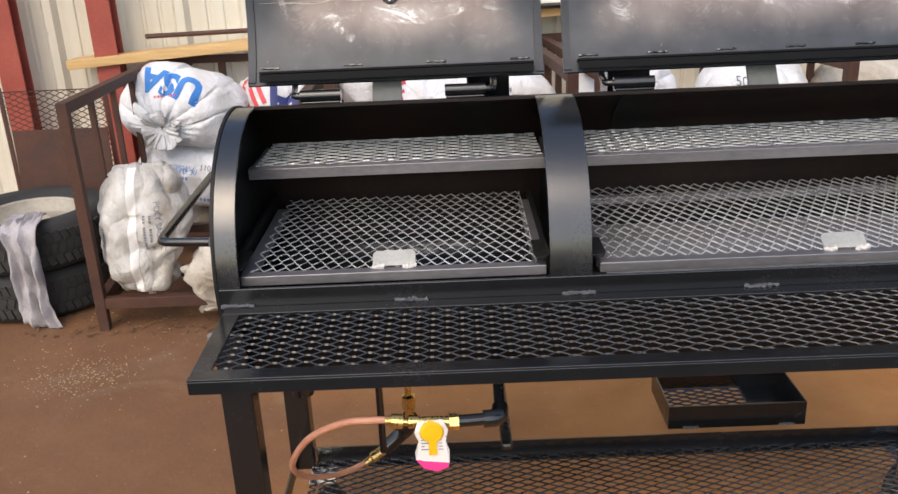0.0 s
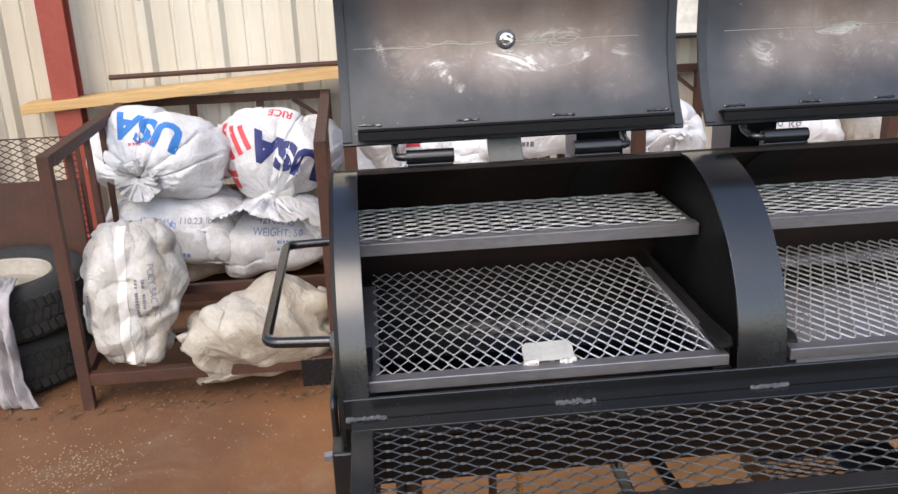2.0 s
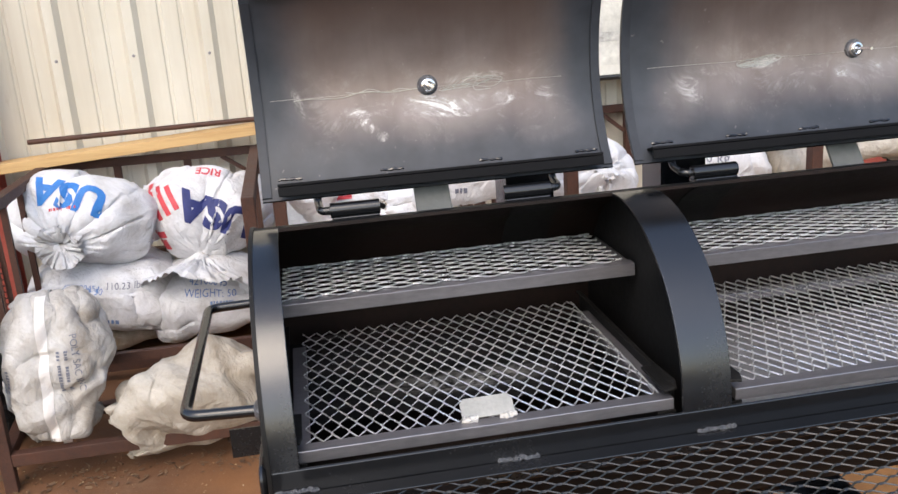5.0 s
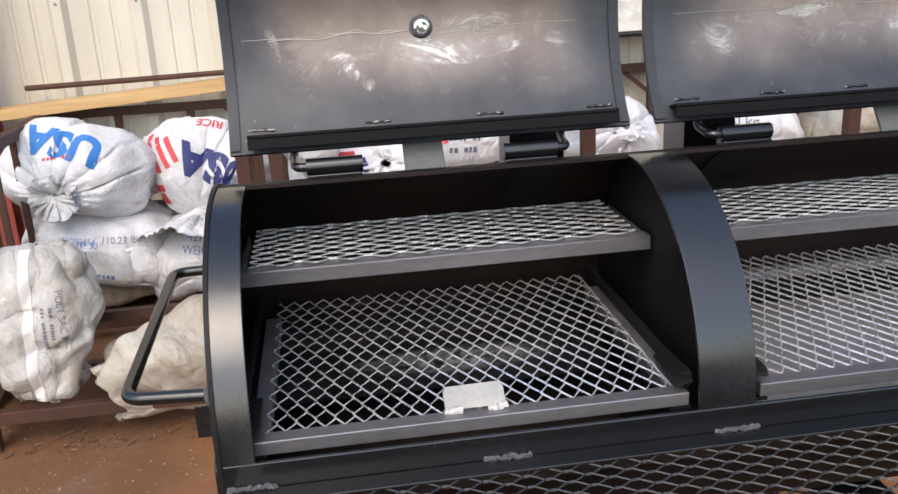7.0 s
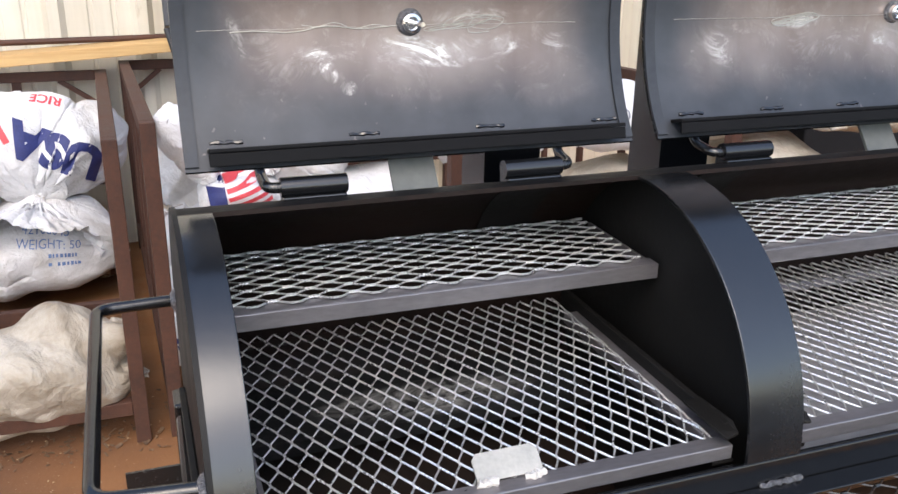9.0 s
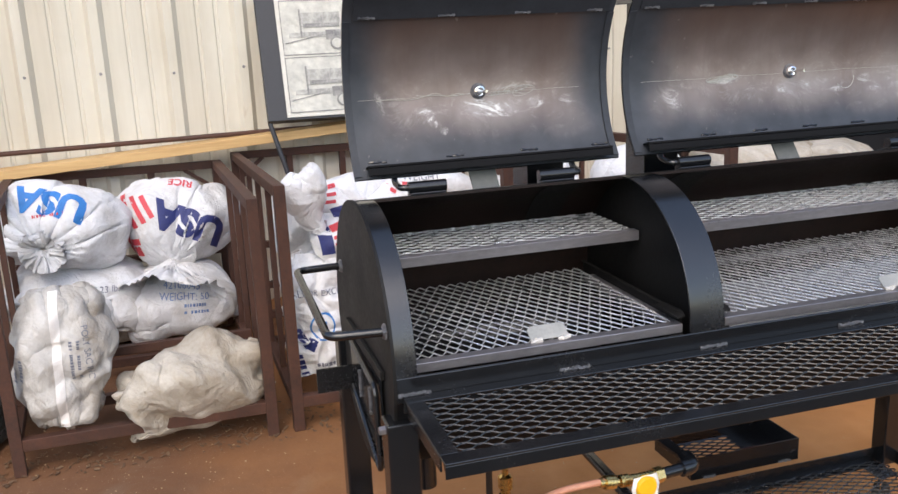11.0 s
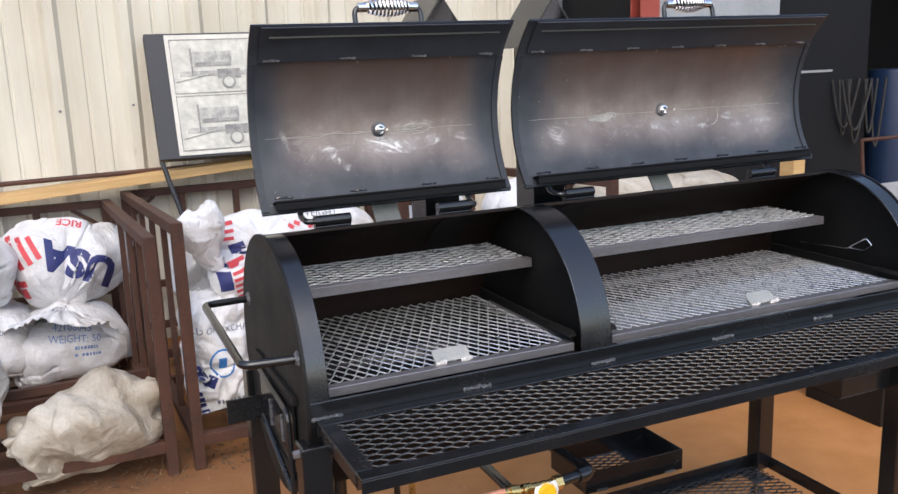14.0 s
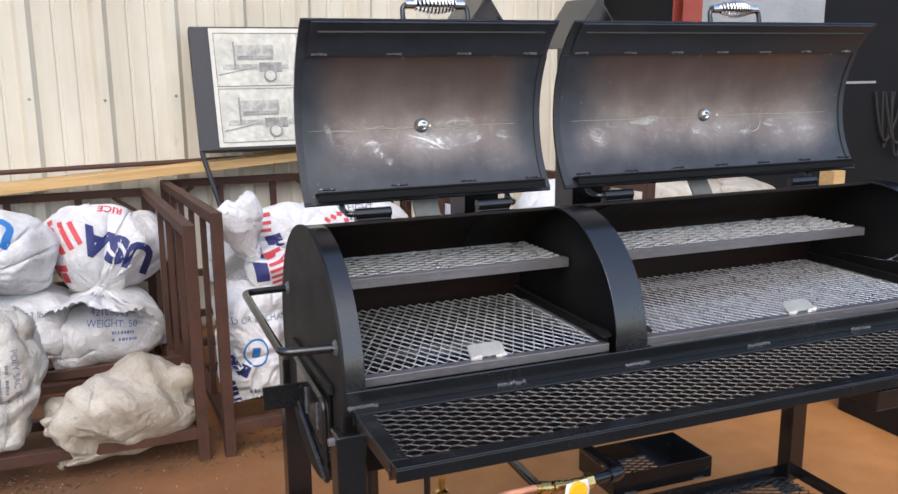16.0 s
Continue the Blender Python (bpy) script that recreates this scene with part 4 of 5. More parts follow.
for i in range(5):
    part("print_bar", M().box(-0.052, -0.046 + 0.006 * (i % 3), 1.2795, 1.2800, 0.700 - i * 0.006, 0.7015 - i * 0.006).box(-0.022, -0.008, 1.2795, 1.2800, 0.700 - i * 0.006, 0.7015 - i * 0.006), GREYINK, tg)
part("burner_pipe", M().tube([(0.010, 1.306, 0.713), (0.062, 1.312, 0.7125)], 0.0105, 14), BLACK, gas, "black steel pipe", smooth=True)
part("pipe_elbow", M().tube(fillet([(0.054, 1.311, 0.7125), (0.080, 1.314, 0.7125), (0.084, 1.345, 0.7125)], 0.012), 0.0150, 14), BLACK, gas, "black threaded elbow", smooth=True)
part("rear_pipe", M().tube([(0.084, 1.343, 0.7125), (0.086, 1.45, 0.706), (0.088, 1.60, 0.688)], 0.0105, 12), BLACK, gas, smooth=True)
hose = smooth_path([(-0.088, 1.305, 0.720), (-0.13, 1.305, 0.722), (-0.19, 1.32, 0.708), (-0.262, 1.38, 0.640), (-0.318, 1.48, 0.520), (-0.318, 1.60, 0.410), (-0.27, 1.72, 0.330), (-0.215, 1.81, 0.300)], 10)
part("hose", M().tube(hose, 0.0062, 12), HOSE, gas, "copper-coloured hose in a loop", smooth=True)
for p, q in (((-0.112, 1.304, 0.721), (-0.082, 1.305, 0.717)), ((-0.222, 1.80, 0.301), (-0.172, 1.83, 0.322))):
    part("hose_ferrule", M().tube([p, Vector(p).lerp(Vector(q), 0.3), Vector(p).lerp(Vector(q), 0.35), q], [0.008, 0.008, 0.0125, 0.0125], 12), BRASS, gas, "brass ferrule", smooth=True)
part("regulator_hose", M().tube(smooth_path([(-0.175, 1.829, 0.321), (-0.13, 1.835, 0.36), (-0.115, 1.82, 0.385), (-0.107, 1.80, 0.425)], 6), 0.018, 12), BLACK, gas, "black rubber sleeve", smooth=True)
part("brass_union", M().tube([(-0.107, 1.80, 0.420), (-0.107, 1.80, 0.445), (-0.107, 1.80, 0.449), (-0.107, 1.80, 0.480), (-0.107, 1.80, 0.484), (-0.107, 1.80, 0.520)], [0.012, 0.012, 0.017, 0.017, 0.008, 0.008], 6), BRASS, gas, "brass union under the barrel")
part("riser_pipe", M().tube([(-0.107, 1.80, 0.515), (-0.107, 1.80, 0.612)], 0.007, 8), BRASS, gas, smooth=True)

gas.location += Vector((-0.005, 0.018, -0.003))

# extension lead on the lower shelf
lead = thing("extension_lead", (1.12, 1.6, 0.16), "coiled black electric lead with a white plug on the lower shelf", "cable")
pts = []
for i in range(90):
    t = 2 * math.pi * i / 22
    pts.append((1.125 + 0.062 * math.cos(t) + 0.01 * math.sin(t * 0.37), 1.60 + 0.05 * math.sin(t), 0.172 + 0.008 * math.sin(t * 1.7) + i * 0.0003))
part("cord", M().tube(pts, 0.0042, 8), BLACK, lead, smooth=True)
part("cord_tail", M().tube(smooth_path([(1.125, 1.65, 0.178), (1.06, 1.60, 0.175), (1.00, 1.555, 0.171), (0.965, 1.53, 0.170)], 6), 0.0042, 8), BLACK, lead, smooth=True)
pl = M().box(0.935, 0.965, 1.515, 1.540, 0.163, 0.181)
part("plug", pl, BLACK, lead, "moulded plug", bevel=0.004)
part("plug_pins", M().box(0.915, 0.935, 1.518, 1.521, 0.168, 0.176).box(0.915, 0.935, 1.533, 1.536, 0.168, 0.176), PLATE, lead, "bright plug pins")


# ---- sacks ----
from mathutils import Matrix
from mathutils.bvhtree import BVHTree


def sack(loc, dims, rot, seed, mat, label, neck=True, group="stuffed sacks", neck_len=0.35, floor=0.002, full=1.0, fine=True, tie_r=0.020, taper=None, crumple=0.028, creased=1.0, soft=2):
    """A stuffed woven sack: a flat tube of cloth is filled until it is taut and presses against its neighbours, so that it
    wrinkles as cloth does. dims: half sizes; the mouth, sewn or tied, lies along local z (tied) or the longest axis (sewn)."""
    nu, nv = (96, 76) if fine else (56, 44)
    base = pose(*loc, *rot)
    turn = np.array(base.to_3x3())
    rng = np.random.RandomState(seed)
    ax = 2 if neck else int(np.argmax(dims))
    o1, o2 = sorted((k for k in range(3) if k != ax), key=lambda k: -dims[k])
    a, b, c = dims[o1], dims[o2], dims[ax]
    half = math.pi / 2 * (a + b) * 1.14
    length = 2 * c * 1.16 + 0.45 * b
    flap = neck_len * c if neck else 0.0
    jt = int(round(nv * length / (length + flap))) if neck else nv
    du, dv = 2 * half / nu, length / jt
    th = 2 * np.pi * np.arange(nu) / nu
    s = np.arange(nv + 1) / jt
    rr = np.where(s <= 1, np.sin(np.pi * np.clip(0.06 + 0.88 * s, 0, 1)) ** 0.6, 0.35 + 2.6 * (s - 1))
    x = np.zeros((nv + 1, nu, 3))
    x[..., o1] = a * np.cos(th)[None] * rr[:, None]
    x[..., o2] = b * np.sin(th)[None] * rr[:, None]
    x[..., ax] = (-c + 2 * c * np.minimum(s, 1) + dv * jt * np.maximum(s - 1, 0))[:, None]
    bump = rng.normal(0, 1, (nv + 1, nu, 3))
    for _ in range(3):
        bump = (bump + np.roll(bump, 1, 1) + np.roll(bump, -1, 1)) / 3
        bump[1:-1] = (bump[1:-1] + bump[:-2] + bump[2:]) / 3
    x += crumple * bump / bump.std()
    if taper is None:
        taper = (1.0, 0.45) if neck else (0.95, 0.95)
    grav = turn.T @ np.array([0, 0, -1.0]) * 0.00012
    lim = np.array(dims) * 1.02
    goal = (4.55 if not neck else 3.7) * a * b * c * full * (0.45 + 0.55 * sum(taper) / 2 if not neck else 1)
    sign = None
    old = x.copy()

    def tie(p, q, rest, ks, kc):
        d = q - p
        l = np.sqrt((d * d).sum(-1, keepdims=True)) + 1e-9
        k = np.where(l > rest, ks, kc) * 0.5 * (l - rest) / l
        p += k * d
        q -= k * d

    diag = math.hypot(du, dv)
    for step in range(130):
        new_x = x + (x - old) * 0.86 + grav
        old = x
        x = new_x
        uu = np.roll(x, -1, 1) - np.roll(x, 1, 1)
        vv = np.empty_like(x)
        vv[1:-1] = x[2:] - x[:-2]
        vv[0], vv[-1] = x[1] - x[0], x[-1] - x[-2]
        nn = np.cross(uu, vv)
        vol = (x[:jt] * nn[:jt]).sum() / 12
        if sign is None:
            sign = 1 if vol > 0 else -1
        vol = abs(vol)
        nl = nn / (np.sqrt((nn * nn).sum(-1, keepdims=True)) + 1e-9) * sign
        push = 0.0035 * min(max((goal / max(vol, 1e-6) - 1) * 2.5, -0.3), 1.0)
        x[: jt - 1] += push * nl[: jt - 1]
        for _ in range(3):
            tie(x[:, 0::2], x[:, 1::2], du, 1.0, 0.025)
            tie(x[:, 1:-1:2], x[:, 2::2], du, 1.0, 0.025)
            tie(x[:, -1], x[:, 0], du, 1.0, 0.025)
            for r in (0, 1):
                e = (nv + 1 - r) // 2 * 2 + r
                p, q = x[r:e:2], x[r + 1:e:2]
                tie(p, q, dv, 1.0, 0.025)
                tie(p[:, :-1], q[:, 1:], diag, 0.4, 0.02)
                tie(p[:, 1:], q[:, :-1], diag, 0.4, 0.02)
            for row in (0,) if neck else (0, nv):
                mid = (x[row] + np.roll(x[row, ::-1], 1, 0)) / 2
                x[row] = mid
            if neck:
                cen = x[jt].mean(0)
                d = x[jt] - cen
                l = np.sqrt((d * d).sum(-1, keepdims=True)) + 1e-9
                want = tie_r + (0.5 * b - tie_r) * max(0, 1 - step / 60)
                x[jt] = cen + d * np.minimum(1, want / l)
            body_x = x[:jt]
            f = np.clip(body_x[..., ax] / c, -1, 1)
            f = np.where(f < -0.1, 1 + (taper[0] - 1) * ((-f - 0.1) / 0.9) ** 1.5, 1 + (taper[1] - 1) * (np.maximum(f - 0.15, 0) / 0.85) ** 1.05)
            e1, e2 = body_x[..., o1] / (lim[o1] * f), body_x[..., o2] / (lim[o2] * f)
            e = np.maximum((np.abs(e1) ** 3.6 + np.abs(e2) ** 3.6) ** (1 / 3.6), 1.0)
            for k in (o1, o2):
                body_x[..., k] += 0.25 * (body_x[..., k] / e - body_x[..., k])
            body_x[..., ax] += 0.22 * (np.clip(body_x[..., ax], -lim[ax], lim[ax]) - body_x[..., ax])
    mid_x = (x[:jt].max((0, 1)) + x[:jt].min((0, 1))) / 2
    x -= mid_x
    for _ in range(soft):
        x[1:-1] = 0.7 * x[1:-1] + 0.075 * (x[2:] + x[:-2] + np.roll(x, 1, 1)[1:-1] + np.roll(x, -1, 1)[1:-1])
    # a finer cloth, with the flat facets and sharp folds of stiff woven plastic
    if fine:
        x = np.stack([x, (x + np.roll(x, -1, 1)) / 2], 2).reshape(nv + 1, 2 * nu, 3)
        between = (x[1:] + x[:-1]) / 2
        fin = np.empty((2 * nv + 1, 2 * nu, 3))
        fin[0::2], fin[1::2] = x, between
        x, nu, nv, jt = fin, 2 * nu, 2 * nv, 2 * jt
    uu = np.roll(x, -1, 1) - np.roll(x, 1, 1)
    vv = np.gradient(x, axis=0)
    nn = np.cross(uu, vv)
    nn /= np.sqrt((nn * nn).sum(-1, keepdims=True)) + 1e-9
    fold = np.zeros(x.shape[:2])
    for wl in (0.46, 0.38, 0.31, 0.26, 0.21, 0.17, 0.13, 0.10):
        k1 = rng.normal(0, 1, 3)
        k1 /= np.linalg.norm(k1)
        k2 = rng.normal(0, 1, 3)
        ph = x @ k1 / wl + 0.22 * np.sin(x @ k2 * 5 + rng.uniform(0, 6)) + rng.uniform(0, 1)
        # each family of folds fades in and out over the sack
        fade = np.clip(0.45 + 0.9 * np.sin(x @ rng.normal(0, 8, 3) + rng.uniform(0, 6)), 0, 1)
        fold += fade * wl * 0.115 * creased * (np.abs((ph % 1) - 0.5) - 0.25)
    x = x + nn * fold[..., None]
    w = x.reshape(-1, 3) @ turn.T + np.array(loc)
    w[:, 2] = np.maximum(w[:, 2], floor)
    verts = [tuple(p) for p in w.tolist()]
    faces = [(j * nu + i, j * nu + (i + 1) % nu, (j + 1) * nu + (i + 1) % nu, (j + 1) * nu + i) for j in range(nv) for i in range(nu)]
    ob = single("sack", M().add(verts, faces), mat, label, "sack", group)
    ob.data.shade_smooth()
    if neck:
        ring = [Vector(v) for v in verts[jt * nu:(jt + 1) * nu:4]]
        cc = sum(ring, Vector()) / len(ring)
        ring = [cc + (p - cc) * 1.08 for p in ring]
        part("tie", M().tube(ring + ring[:1], 0.003, 6), SACKDIRTY, ob, "string tied round the mouth", smooth=True)
    else:
        edge = [Vector(v) for v in verts[nv * nu:nv * nu + nu // 2 + 1:3]]
        part("seam", M().tube(edge, 0.0028, 5), SACKSOILED, ob, "sewn seam across the mouth", smooth=True)
    return ob, BVHTree.FromPolygons([Vector(v) for v in verts], faces)


def text_mesh(txt, size, font_bold=0.0):
    cu = bpy.data.curves.new("lettering", "FONT")
    cu.body, cu.size, cu.offset = txt, size, font_bold
    cu.align_x, cu.align_y, cu.resolution_u = "CENTER", "CENTER", 3
    ob = bpy.data.objects.new("lettering", cu)
    scene.collection.objects.link(ob)
    bpy.context.view_layer.update()
    me = bpy.data.meshes.new_from_object(ob.evaluated_get(bpy.context.evaluated_depsgraph_get()))
    bpy.data.objects.remove(ob)
    bm = bmesh.new()
    bm.from_mesh(me)
    bpy.data.meshes.remove(me)
    return bm


def flat_mesh(polys):
    bm = bmesh.new()
    for poly in polys:
        bm.faces.new([bm.verts.new((x, y, 0)) for x, y in poly])
    return bm


def printed(bm, sk, frame_m, mat, label, step=0.012):
    """Lays flat artwork, drawn in the plane of frame_m, onto a sack's surface."""
    ob, tree = sk
    xs = [v.co.x for v in bm.verts]
    ys = [v.co.y for v in bm.verts]
    for lo, hi, ax in ((min(xs), max(xs), (1, 0, 0)), (min(ys), max(ys), (0, 1, 0))):
        c = lo + step
        while c < hi:
            bmesh.ops.bisect_plane(bm, geom=bm.verts[:] + bm.edges[:] + bm.faces[:], plane_co=Vector(ax) * c, plane_no=ax)
            c += step
    way = (frame_m.to_3x3() @ Vector((0, 0, -1))).normalized()
    keep = M()
    where, good = [], []
    for v in bm.verts:
        o = frame_m @ v.co
        hit, nrm, _, _ = tree.ray_cast(o - way * 0.25, way, 0.9)
        good.append(hit is not None)
        where.append((hit + (nrm if nrm.dot(way) < 0 else -nrm) * 0.0022) if hit else o)
    bm.verts.index_update()
    faces = [tuple(v.index for v in f.verts) for f in bm.faces if all(good[v.index] for v in f.verts)]
    bm.free()
    if faces:
        keep.add(where, faces)
        tagged(part("print", keep, mat, ob, label), kind="stuff")


def facing(x, y, z, spin=0.0, yaw=0.0, tilt=0.0):
    """A plane that faces -y; spin turns it in its plane."""
    return pose(x, y, z, 90 + tilt, 0, yaw) @ pose(0, 0, 0, 0, 0, spin)


def rect(cx, cy, w, h, a=0.0):
    c, s = math.cos(a), math.sin(a)
    return [(cx + x * c - y * s, cy + x * s + y * c) for x, y in ((-w / 2, -h / 2), (w / 2, -h / 2), (w / 2, h / 2), (-w / 2, h / 2))]


def dashes(w, h, seed, rows=1, gap=2.0):
    """Broken short strokes in rows: print too small to read."""
    r = random.Random(seed)
    out = []
    for k in range(rows):
        x = -w / 2
        while x < w / 2:
            l = h * r.uniform(0.35, 0.75)
            if r.random() < 0.85:
                out.append(rect(x + l / 2, -k * h * gap, l, h * r.uniform(0.75, 1.0)))
            x += l + h * r.uniform(0.15, 0.4)
    return flat_mesh(out)


def bars(rows):
    return flat_mesh([rect(x, y, w, h) for x, y, w, h in rows])


WHITE_L = "stuffed white woven plastic sack with printed lettering, tied shut"
# the first crate
s_blue = sack((-1.336, 4.421, 0.678), (0.315, 0.248, 0.254), (94, 12, -10), 1, SACK, "stuffed white sack with big blue lettering, tied at the front", neck_len=0.42, taper=(0.92, 0.5), tie_r=0.014)
printed(text_mesh("USA", 0.135, 0.006), s_blue, facing(-1.335, 4.163, 0.915, 160, 0, -42) @ Matrix.Scale(1.264, 4), BLUEINK, "big blue letters, upside down")
printed(dashes(0.10, 0.010, 12), s_blue, facing(-1.349, 4.067, 0.761, 4) @ Matrix.Scale(1.264, 4), REDINK, "thin red print by the knot")
s_usa = sack((-0.822, 4.623, 0.613), (0.312, 0.250, 0.262), (130, 6, -8), 2, SACK, "stuffed white sack printed USA RICE upside down", neck_len=1.3, taper=(0.92, 0.42))
printed(text_mesh("USA", 0.138, 0.007), s_usa, facing(-0.755, 4.23, 0.672, 156, 0, -12) @ Matrix.Scale(1.31, 4), NAVYINK, "USA in bold navy letters, upside down")
printed(text_mesh("RICE", 0.042, 0.001), s_usa, facing(-0.775, 4.44, 0.885, 168, 0, -45) @ Matrix.Scale(1.31, 4), REDINK, "RICE in small red letters, upside down")
printed(flat_mesh([rect(-0.03 + 0.032 * i, 0.012 * i, 0.018, 0.105 - 0.012 * i, 0.42) for i in range(3)]), s_usa, facing(-0.985, 4.23, 0.690) @ Matrix.Scale(1.31, 4), REDINK, "slanting red stripes")
printed(flat_mesh([rect(0, 0, 0.02, 0.08, 0.25), rect(0.022, 0.02, 0.03, 0.025, 0.2), rect(0.03, -0.02, 0.02, 0.045, 0.25)]), s_usa, facing(-1.035, 4.23, 0.53) @ Matrix.Scale(1.31, 4), REDINK, "red print on the sack's edge")
s_mid = sack((-1.279, 4.480, 0.364), (0.359, 0.257, 0.183), (10, 12, -8), 3, SACK, "full white sack with small blue lines of print, lying flat", neck=False)
printed(text_mesh("WEIGHT: 50", 0.030), s_mid, facing(-1.356, 4.118, 0.442, -8, 0, -25) @ Matrix.Scale(1.29, 4), PALEINK, "a line of blue print")
printed(text_mesh("110.23 lb.", 0.030), s_mid, facing(-1.169, 4.118, 0.391, -6) @ Matrix.Scale(1.29, 4), GREYINK, "printed figures")
printed(text_mesh("421080454", 0.026), s_mid, facing(-1.343, 4.118, 0.487, -8, 0, -35) @ Matrix.Scale(1.29, 4), PALEINK, "blurred blue print")
printed(dashes(0.06, 0.014, 2, 2), s_mid, facing(-1.318, 4.118, 0.391, -8) @ Matrix.Scale(1.29, 4), PALEINK, "blurred blue print")
printed(dashes(0.12, 0.016, 3), s_mid, facing(-1.292, 4.118, 0.249, -10) @ Matrix.Scale(1.29, 4), PALEINK, "blurred blue print")
printed(dashes(0.05, 0.035, 4), s_mid, facing(-1.653, 4.118, 0.339, -30) @ Matrix.Scale(1.29, 4), PALEINK, "blurred blue print")
s_low = sack((-0.858, 4.491, 0.263), (0.289, 0.255, 0.189), (6, -6, 10), 4, SACK, "full white sack with pale blue print, lying under another", neck=False)
printed(text_mesh("WEIGHT: 50", 0.033), s_low, facing(-0.814, 4.11, 0.306, -6) @ Matrix.Scale(1.27, 4), PALEINK, "a line of pale blue print")
printed(text_mesh("42108045", 0.033), s_low, facing(-0.82, 4.11, 0.351, -6) @ Matrix.Scale(1.27, 4), PALEINK, "pale blue print")
printed(dashes(0.08, 0.013, 6, 2), s_low, facing(-0.769, 4.11, 0.262, -6) @ Matrix.Scale(1.27, 4), PALEINK, "pale blue print")
s_up = sack((-1.248, 3.385, 0.395), (0.185, 0.135, 0.315), (-10, 3, 6), 5, SACKSOILED, "soiled white sack standing upright with a taped seam", neck=False, taper=(0.50, 0.74), full=0.97, creased=1.7, crumple=0.015, soft=8)
printed(flat_mesh([rect(0, 0.0, 0.030, 0.60)]), s_up, facing(-1.250, 3.15, 0.40, -1), TAGWHITE, "white tape down the seam")
low = min((s_up[0].matrix_basis @ v.co for v in s_up[0].data.vertices), key=lambda p: p.z + 2 * abs(p.x + 1.262))
part("tape_tail", M().bar(low + Vector((0, -0.003, 0.03)), low + Vector((0.004, -0.012, -0.055)), 0.030, 0.002, up=(0, 1, 0.1)), TAGWHITE, s_up[0], "loose end of the white tape")
printed(text_mesh("POLY SAC INC", 0.030), s_up, facing(-1.150, 3.15, 0.42, -88), GREYINK, "POLY SAC INC in faded upright letters")
printed(dashes(0.14, 0.012, 7, 2), s_up, facing(-1.180, 3.15, 0.40, -92), GREYINK, "upright lines of faded print")
printed(dashes(0.10, 0.014, 8, 2), s_up, facing(-1.375, 3.15, 0.38, -92), GREYINK, "upright lines of faded print")
s_beige = sack((-0.802, 3.350, 0.236), (0.305, 0.150, 0.200), (14, -12, 10), 6, SACKDIRTY, "dirty cream sack slumped over the crate's lower rail", neck=False, full=1.0, taper=(0.80, 0.85), crumple=0.02, creased=2.3, soft=24)
sack((-1.03, 3.46, 0.215), (0.085, 0.07, 0.05), (20, 70, 20), 7, SACKDIRTY, "crumpled end of a dirty empty sack", neck=True)
sack((-1.15, 4.62, 0.13), (0.30, 0.24, 0.115), (0, 0, 10), 8, SACKDIRTY, "dirty sack at the back of the crate", neck=False, fine=False)
sack((-0.78, 4.72, 0.12), (0.22, 0.20, 0.105), (0, 0, -14), 9, SACKDIRTY, "dirty sack low at the back of the crate", neck=False, fine=False)
# the second crate
s_tall = sack((-0.285, 3.47, 0.425), (0.150, 0.14, 0.310), (-4, -3, 4), 10, SACK, "white sack standing upright with blue and black print", neck=False)
printed(text_mesh("SOLD OR EXCHANGED", 0.033), s_tall, facing(-0.27, 3.2, 0.512, -3), GREYINK, "SOLD OR EXCHANGED in grey letters")
ringpts = [(0.048 * math.cos(2 * math.pi * i / 20), 0.058 * math.sin(2 * math.pi * i / 20)) for i in range(20)]
printed(flat_mesh([[ringpts[i], ringpts[(i + 1) % 20], (ringpts[(i + 1) % 20][0] * 0.86, ringpts[(i + 1) % 20][1] * 0.86), (ringpts[i][0] * 0.86, ringpts[i][1] * 0.86)] for i in range(20)] + [rect(0.0, 0.0, 0.03, 0.045)]), s_tall, facing(-0.30, 3.2, 0.385), BLUEINK, "round blue seal")
printed(dashes(0.16, 0.020, 9, 3), s_tall, facing(-0.25, 3.2, 0.225, 4), GREYINK, "dark lines of print at the foot")
printed(dashes(0.10, 0.03, 10), s_tall, facing(-0.385, 3.2, 0.22, -75), NAVYINK, "navy print on the side")
printed(flat_mesh([rect(0, 0, 0.03, 0.08, 0.5), rect(0.03, -0.02, 0.03, 0.05, -0.4)]), s_tall, facing(-0.375, 3.2, 0.33), NAVYINK, "navy print on the side")
sack((-0.300, 3.45, 0.865), (0.105, 0.060, 0.205), (8, -14, 0), 11, SACK, "limp pointed top of a white sack", neck=False, taper=(0.75, 0.16), crumple=0.09, full=0.62, creased=1.4, soft=6)
s_flag = sack((-0.06, 3.62, 0.79), (0.26, 0.19, 0.150), (70, 6, -12), 12, SACK, "white sack with red stripes and blue print")
printed(flat_mesh([rect(-0.02, 0.05 - 0.027 * i, 0.11 - 0.01 * i, 0.013, 0.12) for i in range(4)]), s_flag, facing(-0.20, 3.36, 0.86), REDINK, "red stripes")
printed(flat_mesh([rect(0, 0, 0.06, 0.05, 0.3)]), s_flag, facing(-0.17, 3.36, 0.79), NAVYINK, "navy print")
s_fl2 = sack((-0.18, 3.50, 0.70), (0.13, 0.12, 0.10), (30, 20, 30), 13, SACK, "bunched white sack printed with red stripes")
